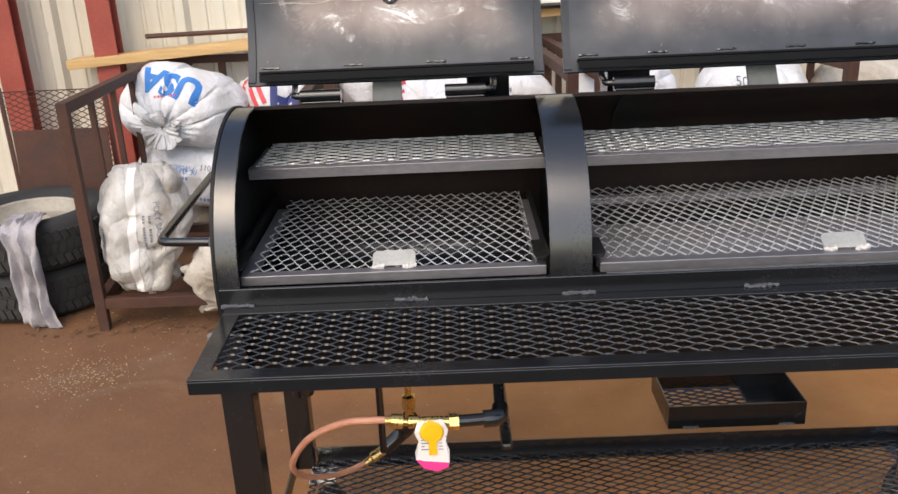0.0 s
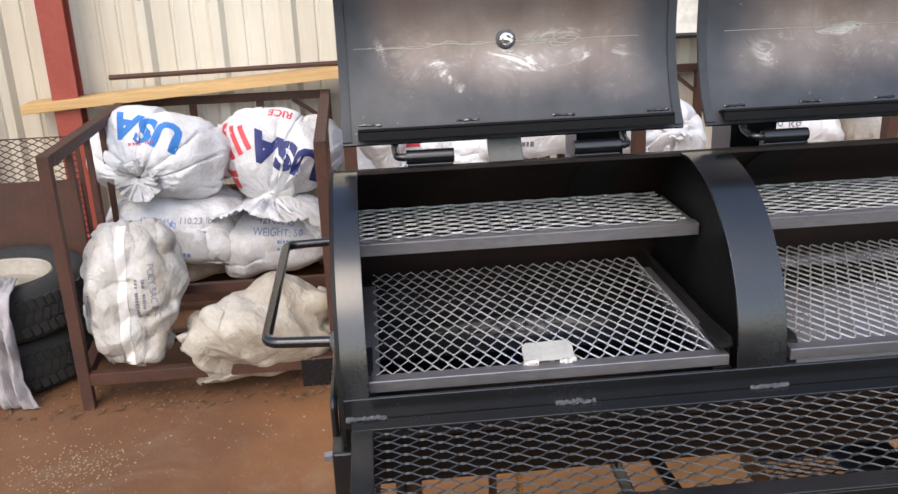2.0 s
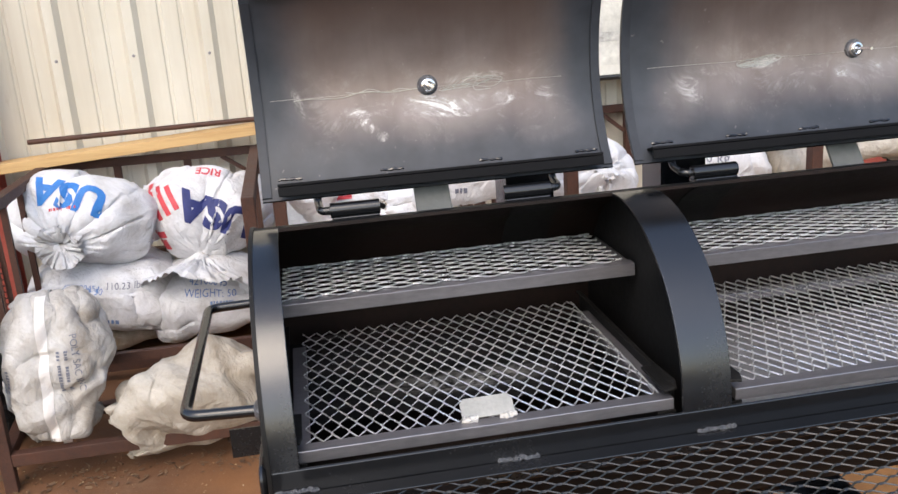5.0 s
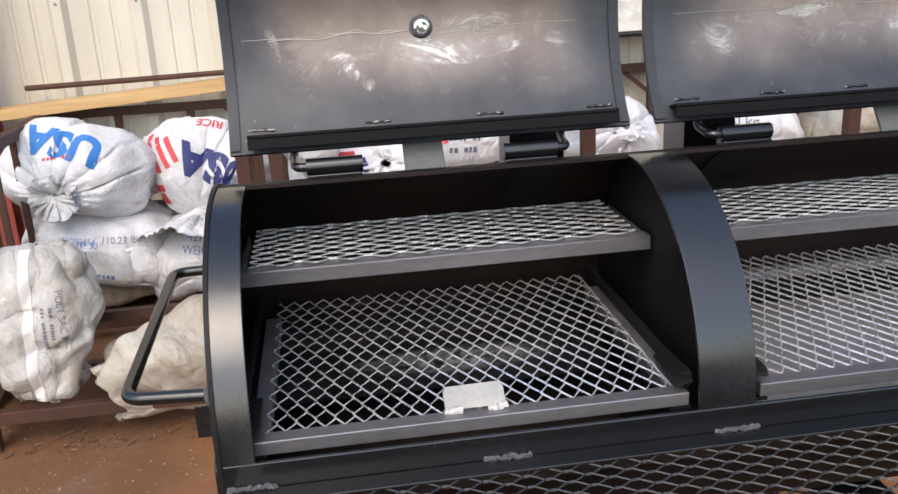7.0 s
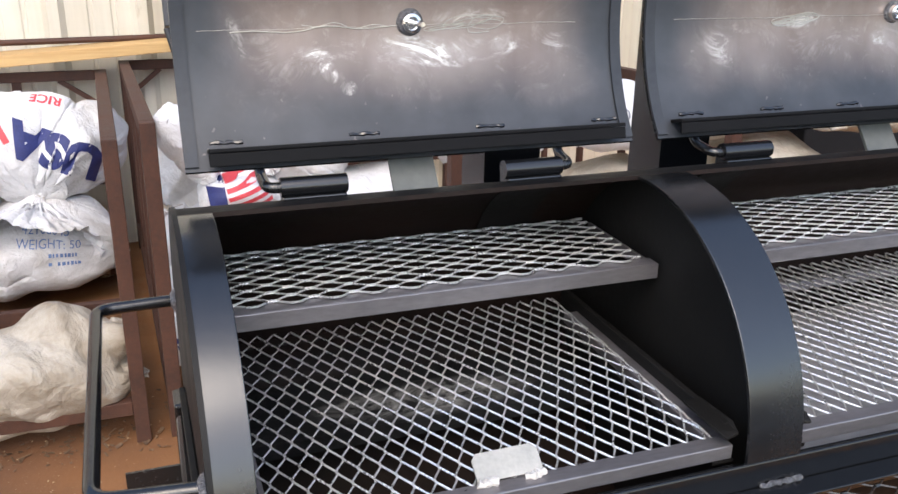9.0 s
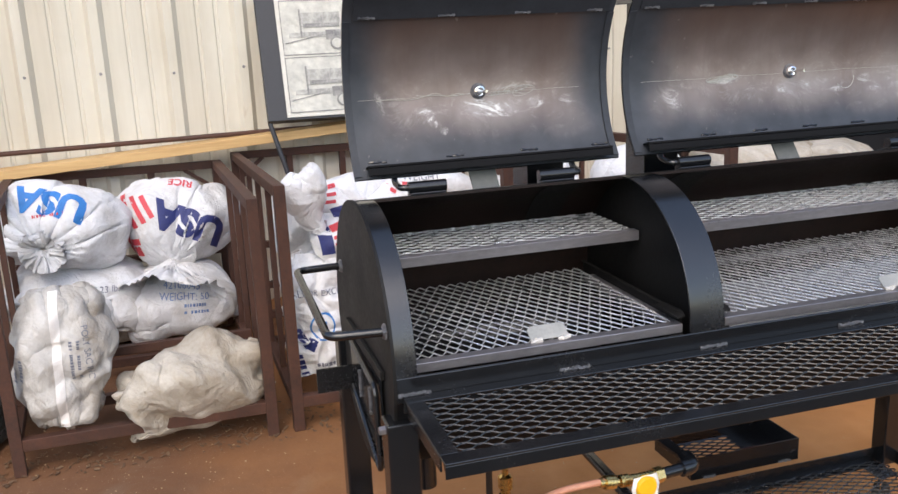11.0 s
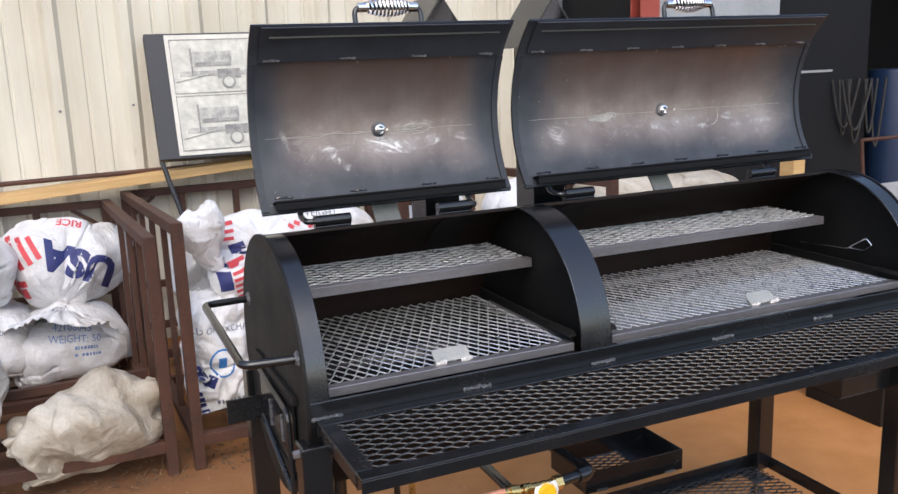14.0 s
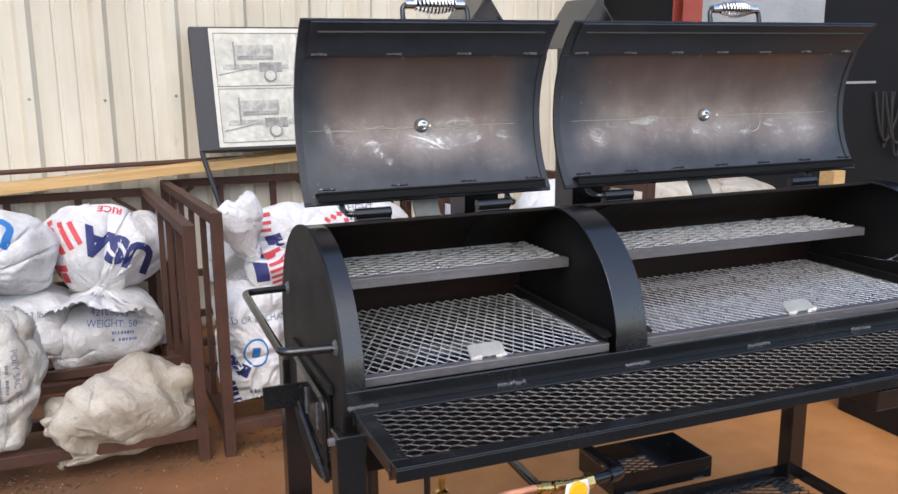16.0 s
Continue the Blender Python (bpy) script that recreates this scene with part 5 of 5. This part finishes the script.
printed(flat_mesh([rect(0, 0.06 - 0.024 * i, 0.13, 0.012, 0.15) for i in range(6)]), s_fl2, facing(-0.155, 3.3, 0.70, 8), REDINK, "red stripes")
printed(flat_mesh([rect(0, 0, 0.05, 0.09, 0.1)]), s_fl2, facing(-0.25, 3.3, 0.70), NAVYINK, "navy field of the print")
s_b = sack((0.20, 3.66, 0.86), (0.22, 0.19, 0.13), (6, 0, 8), 14, SACK, WHITE_L, neck=False)
printed(text_mesh("WEIGHT", 0.040), s_b, facing(0.17, 3.4, 0.905, -4), GREYINK, "WEIGHT in grey letters")
printed(dashes(0.10, 0.02, 11, 2), s_b, facing(0.19, 3.4, 0.865, -4), GREYINK, "faded print")
printed(flat_mesh([rect(-0.05 + 0.024 * i, 0.012 * (i % 3), 0.016, 0.02, 0.3 * i) for i in range(7)]), s_b, facing(0.03, 3.4, 0.86), REDINK, "mottled red print")
sack((-0.22, 3.86, 0.72), (0.19, 0.17, 0.22), (10, 8, 0), 26, SACK, WHITE_L, neck=False)
sack((0.25, 3.62, 0.58), (0.24, 0.2, 0.15), (0, 6, 0), 15, SACK, WHITE_L, neck=False, fine=False)
sack((-0.12, 3.85, 0.45), (0.26, 0.2, 0.17), (0, -5, 12), 16, SACKDIRTY, "dirty sack deep in the crate", neck=False, fine=False)
sack((0.22, 3.62, 0.26), (0.23, 0.2, 0.17), (0, 4, -10), 17, SACKDIRTY, "dirty sack low in the crate", neck=False, fine=False)
# the third crate and beyond
sack((0.72, 3.62, 0.84), (0.21, 0.19, 0.15), (60, 10, 16), 18, SACK, WHITE_L)
sack((0.82, 3.64, 0.55), (0.25, 0.2, 0.16), (4, 0, 5), 19, SACK, WHITE_L, neck=False, fine=False)
s_r = sack((1.22, 3.60, 0.83), (0.22, 0.18, 0.13), (8, 4, -8), 20, SACK, WHITE_L, neck=False)
printed(text_mesh("50 kg", 0.05), s_r, facing(1.16, 3.35, 0.86, -4), GREYINK, "50 kg in grey letters")
sack((1.22, 3.62, 0.52), (0.24, 0.2, 0.17), (0, 0, 9), 21, SACKDIRTY, "dirty sack under a white one", neck=False, fine=False)
sack((1.75, 3.55, 0.86), (0.30, 0.20, 0.10), (4, -8, -12), 22, SACKDIRTY, "flattened dirty white sack on the heap", neck=False)
sack((2.12, 3.45, 0.84), (0.22, 0.18, 0.11), (-4, 6, 10), 23, SACKDIRTY, "crumpled sack with blotched print on the heap", neck=False)
sack((1.85, 3.6, 0.50), (0.36, 0.26, 0.25), (0, 0, 6), 24, SACKDIRTY, "big dirty sack under the heap", neck=False, fine=False)
sack((1.90, 3.55, 0.16), (0.40, 0.28, 0.17), (0, 0, -6), 25, SACKDIRTY, "dirty sack at the bottom of the heap", neck=False, fine=False)


# ---- crates ----
def crate(x0, x1, label, h=0.925, flare=0.0):
    y0, y1 = 3.27, 4.99
    c = thing("steel_crate", ((x0 + x1) / 2, 3.7, 0), label, "crate", "steel crates")
    w = 0.021
    for x in (x0, x1):
        for y in (y0, y1):
            part("post", M().box(x - w, x + w, y - w, y + w, 0, h), RUST, c, bevel=0.003)
        part("side_rail", M().box(x - w, x + w, y0 + w, y1 - w, h - 0.045, h), RUST, c, bevel=0.003)
        part("side_rail", M().box(x - 0.02, x + 0.02, y0 + w, y1 - w, 0.10, 0.14), RUST, c, bevel=0.003)
        for k in range(1, 5):
            y = y0 + (y1 - y0) * k / 5
            part("side_bar", M().box(x - 0.011, x + 0.011, y - 0.013, y + 0.013, 0.14, h - 0.045), RUST, c)
    part("front_rail", M().box(x0 + w, x1 - w, y0 - 0.02, y0 + 0.02, 0.095, 0.140), RUST, c, bevel=0.003)
    part("rear_rail", M().box(x0 + w, x1 - w, y1 - 0.02, y1 + 0.02, h - 0.045, h), RUST, c, bevel=0.003)
    part("rear_rail", M().box(x0 + w, x1 - w, y1 - 0.02, y1 + 0.02, 0.36, 0.40), RUST, c, bevel=0.003)
    part("rear_rail", M().box(x0 + w, x1 - w, y1 - 0.02, y1 + 0.02, 0.10, 0.14), RUST, c, bevel=0.003)
    for k in (1, 2):
        x = x0 + (x1 - x0) * k / 3
        part("rear_bar", M().box(x - 0.016, x + 0.016, y1 - 0.016, y1 + 0.016, 0.40, h - 0.045), RUST, c)
    for x, s in ((x0, 1), (x1, -1)):
        part("corner_brace", M().bar((x + s * w, y1, h - 0.16), (x + s * 0.15, y1, h - 0.045), 0.02, 0.02), RUST, c)
    for k in (1, 2, 3):
        y = y0 + (y1 - y0) * k / 4
        part("floor_bar", M().box(x0 + w, x1 - w, y - 0.02, y + 0.02, 0.055, 0.095), RUST, c)
    for z in (0.30,):
        part("mid_rail", M().box(x0 + w, x1 - w, y0 + 0.30, y0 + 0.33, z, z + 0.035), RUST, c)
    # sheared to fit the camera's view: lower at the back, left side run outwards
    for ob in c.children:
        for v in ob.data.vertices:
            p = ob.matrix_basis @ v.co
            back = (p.y + c.location.y - y0) / (y1 - y0)
            v.co.z -= 0.09 * back * (p.z + c.location.z)
            v.co.x -= back * (0.05 + flare * (x1 - (p.x + c.location.x)) / (x1 - x0))
    return c


crate(-1.425, -0.530, "rusty brown steel crate full of white sacks", 0.925, 0.13)
crate(-0.430, 0.455, "rusty brown steel crate of sacks standing beside another", 0.965)
crate(0.56, 1.47, "rusty brown steel crate of sacks behind the smoker", 0.965)
m = M()
m.bar((-2.073, 4.944, 0.834), (0.689, 4.919, 1.017), 0.155, 0.048)
single("timber_plank", m, WOOD, "long sawn pine plank resting along the crates", "plank", bevel=0.003)
m = M().tube([(-1.65, 4.959, 0.961), (0.433, 4.984, 0.988)], 0.013, 8)
single("steel_rod", m, RUST, "thin rusty steel rod leaning along the wall", "rod", smooth=True)
m = M().box(2.36, 2.43, 3.08, 3.17, 0.0, 0.985)
single("timber_post", m, WOOD, "sawn pine post standing by the heap of sacks", "post", bevel=0.003)

# ---- tyres and rag ----
def tyre(x, y, z, turn):
    t = thing("tyre", (x, y, z), "worn car tyre on a cream steel wheel, stacked flat", "tyre", "stacked tyres")
    prof = [(0.205, 0.03), (0.23, 0.008), (0.285, 0.0), (0.315, 0.014), (0.330, 0.045), (0.334, 0.105), (0.330, 0.165), (0.315, 0.196), (0.285, 0.21), (0.23, 0.202), (0.205, 0.18), (0.200, 0.105), (0.205, 0.03)]
    part("tyre_body", M().lathe(prof, pose(x, y, z, 0, 0, turn), 64), RUBBER, t, smooth=True)
    tr = M()
    for i in range(64):
        for k, zz in enumerate((0.055, 0.105, 0.155)):
            a = 2 * math.pi * (i + 0.5 * (k % 2)) / 64
            tr.obox(pose(x, y, z, 0, 0, math.degrees(a)) @ pose(0.333, 0, zz, 18 if k != 1 else -18), 0.010, 0.024, 0.040)
    part("tread", tr, RUBBER, t)
    rimp = [(0.204, 0.176), (0.198, 0.186), (0.190, 0.180), (0.185, 0.150), (0.165, 0.130), (0.135, 0.128), (0.100, 0.142), (0.070, 0.142), (0.060, 0.120), (0.030, 0.118), (0.030, 0.10), (0.185, 0.10)]
    part("wheel_rim", M().lathe(rimp, pose(x, y, z, 0, 0, turn), 48), RIM, t, "cream-painted steel rim", smooth=True)
    return t


tyre(-1.83, 3.66, 0.0, 0)
tyre(-1.82, 3.65, 0.212, 20)
rag = M()
nu, nv = 18, 40
verts, faces = [], []
for j in range(nv + 1):
    s = j / nv * 0.62
    for i in range(nu + 1):
        u = i / nu - 0.5
        wdt = 0.125 + 0.02 * math.sin(s * 11) + 0.05 * max(s - 0.3, 0)
        fold = 0.014 * math.sin(u * 15 + s * 7) + 0.030 * noise.noise(Vector((u * 4, s * 9, 3))) + 0.012 * noise.noise(Vector((u * 11, s * 22, 5)))
        cx = -1.73 + 0.02 * math.sin(s * 8)
        if s < 0.14:
            p = (cx + u * wdt, 3.47 - s, 0.436 + abs(fold) * 0.6)
        elif s < 0.20:
            a = (s - 0.14) / 0.06 * math.pi / 2
            p = (cx + u * wdt, 3.33 - 0.04 * math.sin(a), 0.40 + 0.04 * math.cos(a) + fold * 0.4)
        else:
            p = (cx + u * wdt + (s - 0.2) * 0.16, 3.280 - fold, 0.40 - (s - 0.2) * 0.93 - 0.05 * u)
        verts.append((p[0], p[1], max(p[2], 0.006)))
for j in range(nv):
    for i in range(nu):
        a = j * (nu + 1) + i
        faces.append((a, a + 1, a + nu + 2, a + nu + 1))
rag.add(verts, faces)
ro = single("cloth_rag", rag, RAG, "greyish white rag draped over the stacked tyres", "rag", smooth=True)
sol = ro.modifiers.new("thickness", "SOLIDIFY")
sol.thickness = 0.004

# panel of expanded metal and a brown sheet leaning behind the tyres
lean = thing("mesh_panel", (-1.8, 4.06, 0), "rusty expanded metal panel standing behind the tyres", "mesh panel")
part("panel_frame", M().box(-2.06, -1.56, 4.050, 4.056, 0.0, 0.12).box(-2.06, -2.04, 4.05, 4.056, 0.12, 0.86).box(-1.58, -1.56, 4.05, 4.056, 0.12, 0.86), RUST, lean)
part("panel_mesh", M().expanded((-2.05, 4.045, 0.10), (1, 0, 0), (0, 0.02, 1), 0.48, 0.74, 0.055, 0.026, 0.004, 0.003, 0.3), RUST, lean)
m = M().bar((-1.80, 3.985, 0.0), (-1.80, 4.035, 0.665), 0.44, 0.005, up=(0, -1, 0))
single("steel_sheet", m, RUST, "dull brown steel sheet leaning behind the tyres", "sheet")

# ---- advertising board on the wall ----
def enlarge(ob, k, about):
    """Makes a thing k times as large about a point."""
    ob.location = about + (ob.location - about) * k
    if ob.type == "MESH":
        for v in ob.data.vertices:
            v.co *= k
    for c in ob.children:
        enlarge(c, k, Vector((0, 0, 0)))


# mean camera position; scaling about it keeps board and notice fitted to the view
VIEWPOINT = Vector((-0.35, 0.3, 1.5))
sg = thing("picture_board", (0.0, 4.05, 1.13), "black framed board with grey pictures before the wall", "sign board")
part("board_case", M().box(-0.400, 1.08, 4.020, 4.075, 1.118, 1.675), SIGNBLACK, sg, "black case with its left border widened to fit the view", bevel=0.004)
part("poster", M().box(-0.318, 1.06, 4.014, 4.0195, 1.130, 1.665), simple("poster_paper", (0.52, 0.50, 0.43), (0.68, 0.65, 0.58), 7, 0.5, 0.0, 0.4, 0.004, 60), sg, "creased white poster")
PICT = simple("poster_grey_print", (0.16, 0.16, 0.15), (0.56, 0.54, 0.48), 16, 0.5, 0.0, 0.3, 0.002, 70)
PICTD = simple("poster_dark_print", (0.07, 0.07, 0.072), (0.40, 0.385, 0.35), 26, 0.5, 0.0, 0.3, 0.002, 90)
PICTP = simple("poster_pale_print", (0.34, 0.33, 0.29), (0.68, 0.66, 0.58), 9, 0.5, 0.0, 0.5, 0.006, 34)
for z0 in (1.150, 1.402):
    fr = M().box(-0.300, 0.30, 4.0125, 4.0135, z0, z0 + 0.240)
    pic = part("picture", fr, PICTP, sg, "grey picture of a trailer smoker")
    ln = M()
    for a, b in (((-0.300, z0), (0.30, z0)), ((-0.300, z0 + 0.240), (0.30, z0 + 0.240)), ((-0.300, z0), (-0.300, z0 + 0.240)), ((0.07, z0), (0.07, z0 + 0.240))):
        ln.bar((a[0], 4.0115, a[1]), (b[0], 4.0115, b[1]), 0.003, 0.003, up=(0, 1, 0))
    part("picture_border", ln, PICTD, pic)
    d1, d2 = M(), M()
    d1.box(-0.215, -0.04, 4.0105, 4.012, z0 + 0.135, z0 + 0.185).box(-0.27, 0.02, 4.0105, 4.012, z0 + 0.075, z0 + 0.098)
    d2.box(-0.205, -0.045, 4.0095, 4.0103, z0 + 0.118, z0 + 0.136).box(-0.22, -0.212, 4.0095, 4.0103, z0 + 0.075, z0 + 0.20).box(-0.11, -0.01, 4.0095, 4.0103, z0 + 0.062, z0 + 0.105)
    d2.bar((-0.29, 4.0099, z0 + 0.05), (-0.12, 4.0099, z0 + 0.085), 0.004, 0.0008, up=(0, 1, 0))
    part("smoker_shape", d1, PICT, pic)
    part("smoker_shape", d2, PICTD, pic)
    wh = M().lathe([(0.0, 0.002), (0.030, 0.002), (0.030, 0.0)], pose(-0.065, 4.0095, z0 + 0.045, 90), 24)
    part("wheel_shape", wh, PICTD, pic)
    part("wheel_shape", M().lathe([(0.0, 0.0028), (0.022, 0.0028), (0.022, 0.0)], pose(-0.065, 4.0093, z0 + 0.045, 90), 24), PICTP, pic)
part("picture", M().box(0.36, 1.04, 4.0125, 4.0135, 1.17, 1.64), PICTP, sg, "pale creased picture")
part("poster_print", M().box(0.62, 1.02, 4.0100, 4.0115, 1.50, 1.58).box(0.66, 1.03, 4.0100, 4.0115, 1.27, 1.31), PICT, sg, "grey print too creased to read")
single("sign_pole", M().tube([(-0.040, 4.50, 0.0), (-0.262, 4.715, 0.90), (-0.296, 4.75, 1.04)], 0.013, 10), SIGNBLACK, "thin black pole leaning beside the picture board", "pole", smooth=True)
enlarge(sg, 1.2128, VIEWPOINT)
# offset and lean fitted to the camera's view
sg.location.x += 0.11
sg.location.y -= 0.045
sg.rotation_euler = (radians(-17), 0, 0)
# grey notice on the wall
nt = thing("notice", (2.05, 4.2, 1.70), "grey notice board with white lettering high on the wall", "notice")
part("notice_plate", M().box(1.80, 2.24, 4.205, 4.215, 1.70, 2.05), simple("notice_grey", (0.10, 0.11, 0.13), (0.16, 0.17, 0.19), 8, 0.5), nt, bevel=0.002)
bmn = text_mesh("NO", 0.10)
mm = M()
fm = facing(2.02, 4.2035, 1.825)
bmn.verts.index_update()
mm.add([fm @ v.co for v in bmn.verts], [tuple(v.index for v in f.verts) for f in bmn.faces])
bmn.free()
part("lettering", mm, TAGWHITE, nt, "NO in white letters")
part("lettering", M().box(1.86, 2.18, 4.2025, 4.2035, 1.735, 1.760), TAGWHITE, nt, "a white line of print too small to read")

enlarge(nt, 1.2123, VIEWPOINT)

# ---- bench and clutter by the shed ----
b = thing("work_bench", (2.5, 2.8, 0), "low bench with a worn grey metal top", "bench")
part("bench_top", M().box(2.06, 2.95, 2.27, 2.72, 0.880, 0.905), simple("worn_grey_top", (0.30, 0.28, 0.26), (0.42, 0.40, 0.37), 6, 0.6), b, "pale worn top", bevel=0.003)
part("bench_body", M().box(2.09, 2.92, 2.30, 2.69, 0.0, 0.880), BLACK_FLAT, b, "dark body", bevel=0.004)
cab = thing("dark_cabinet", (3.2, 4.4, 0), "tall cabinet in the shed opening, in the same near-black", "cabinet")
part("cabinet_body", M().box(2.75, 4.28, 4.35, 5.0, 0.0, 2.05), SHED_SHADE, cab, bevel=0.01)
part("nameplate", M().box(3.60, 3.95, 4.345, 4.349, 1.335, 1.350), GREY, cab, "thin pale strip")
cbl = thing("hanging_cables", (3.4, 4.2, 0.9), "bundle of black cables hanging in loops", "cable")
rnd = random.Random(8)
for i in range(9):
    x = 4.10 + rnd.uniform(-0.10, 0.22)
    w, dp = rnd.uniform(0.05, 0.14), rnd.uniform(0.30, 0.55)
    pts = [(x - w + 2 * w * k / 16, 4.25 + 0.02 * i, 1.28 - dp * math.sin(math.pi * k / 16)) for k in range(17)]
    part("cable_loop", M().tube(pts, 0.008, 6), RUBBER, cbl, smooth=True)
cbl2 = thing("wire_hank", (4.75, 4.25, 1.3), "hank of silvery wires hung over a blue drum", "cable")
for i in range(14):
    a = -0.9 + 1.8 * i / 13
    pts = smooth_path([(4.80, 4.25, 1.66), (4.80 + 0.12 * a, 4.22, 1.60), (4.80 + 0.24 * a, 4.21, 1.46), (4.80 + 0.28 * a, 4.21, 1.38)], 4)
    part("wire", M().tube(pts, 0.006, 6), GREY, cbl2, smooth=True)
single("blue_drum", M().lathe([(0.0, 0.9), (0.17, 0.9), (0.18, 0.88), (0.18, 0.6), (0.185, 0.58), (0.18, 0.3), (0.18, 0.02), (0.0, 0.0)], pose(4.85, 4.6, 0.42), 28), BLUEDRUM, "dark blue plastic drum in the shed", "drum", smooth=True)
single("drum_stand", M().box(4.55, 5.15, 4.35, 4.85, 0.0, 0.42), RUST, "low rusty stand under the blue drum", "stand", bevel=0.004)
ch = thing("metal_chair", (4.1, 4.0, 0), "bare metal chair frame before the shed", "chair")
for p, q in (((3.86, 3.9, 0), (3.80, 3.95, 0.92)), ((4.26, 3.9, 0), (4.30, 3.95, 0.92)), ((3.80, 3.95, 0.92), (4.30, 3.95, 0.92)), ((3.84, 3.93, 0.45), (4.28, 3.93, 0.45)), ((3.84, 3.93, 0.45), (3.84, 3.55, 0.45)), ((4.28, 3.93, 0.45), (4.28, 3.55, 0.45)), ((3.84, 3.55, 0.45), (4.28, 3.55, 0.45)), ((3.84, 3.55, 0.45), (3.84, 3.52, 0)), ((4.28, 3.55, 0.45), (4.28, 3.52, 0))):
    part("frame_tube", M().tube([p, q], 0.012, 8), RUST, ch, smooth=True)

# ---- litter ----
chips = M()
rnd = random.Random(5)
for i in range(620):
    r = rnd.random()
    if r < 0.60:
        x, y = rnd.gauss(-1.36, 0.10), rnd.gauss(2.85, 0.075)
    elif r < 0.85:
        x, y = rnd.uniform(-1.7, -0.4), rnd.uniform(2.95, 3.6)
    else:
        x, y = rnd.uniform(-1.6, 1.6), rnd.uniform(2.0, 3.3)
    s = rnd.uniform(0.0015, 0.0048) * (1.2 if 0.60 <= r < 0.85 else 1)
    chips.obox(pose(x, y, 0.0025, rnd.uniform(-20, 20), rnd.uniform(-20, 20), rnd.uniform(0, 360)), s, s * rnd.uniform(0.5, 1.5), 0.0015)
single("wood_chips", chips, simple("pale_sawdust", (0.34, 0.23, 0.12), (0.50, 0.37, 0.22), 60, 0.9), "scattered pale wood chips and sawdust on the dirt", "litter", kind="stuff")
leaf = M()
for i in range(640):
    x, y = rnd.uniform(-1.75, 0.1), 3.33 + abs(rnd.gauss(0, 0.22)) - 0.14
    s = rnd.uniform(0.006, 0.022)
    leaf.obox(pose(x, y, 0.006, rnd.uniform(-25, 25), rnd.uniform(-25, 25), rnd.uniform(0, 360)), s, s * rnd.uniform(0.3, 0.6), 0.0015)
single("dry_litter", leaf, simple("dry_leaves", (0.07, 0.038, 0.02), (0.20, 0.12, 0.065), 30, 0.9), "dry leaves and scraps along the crates", "litter", kind="stuff")
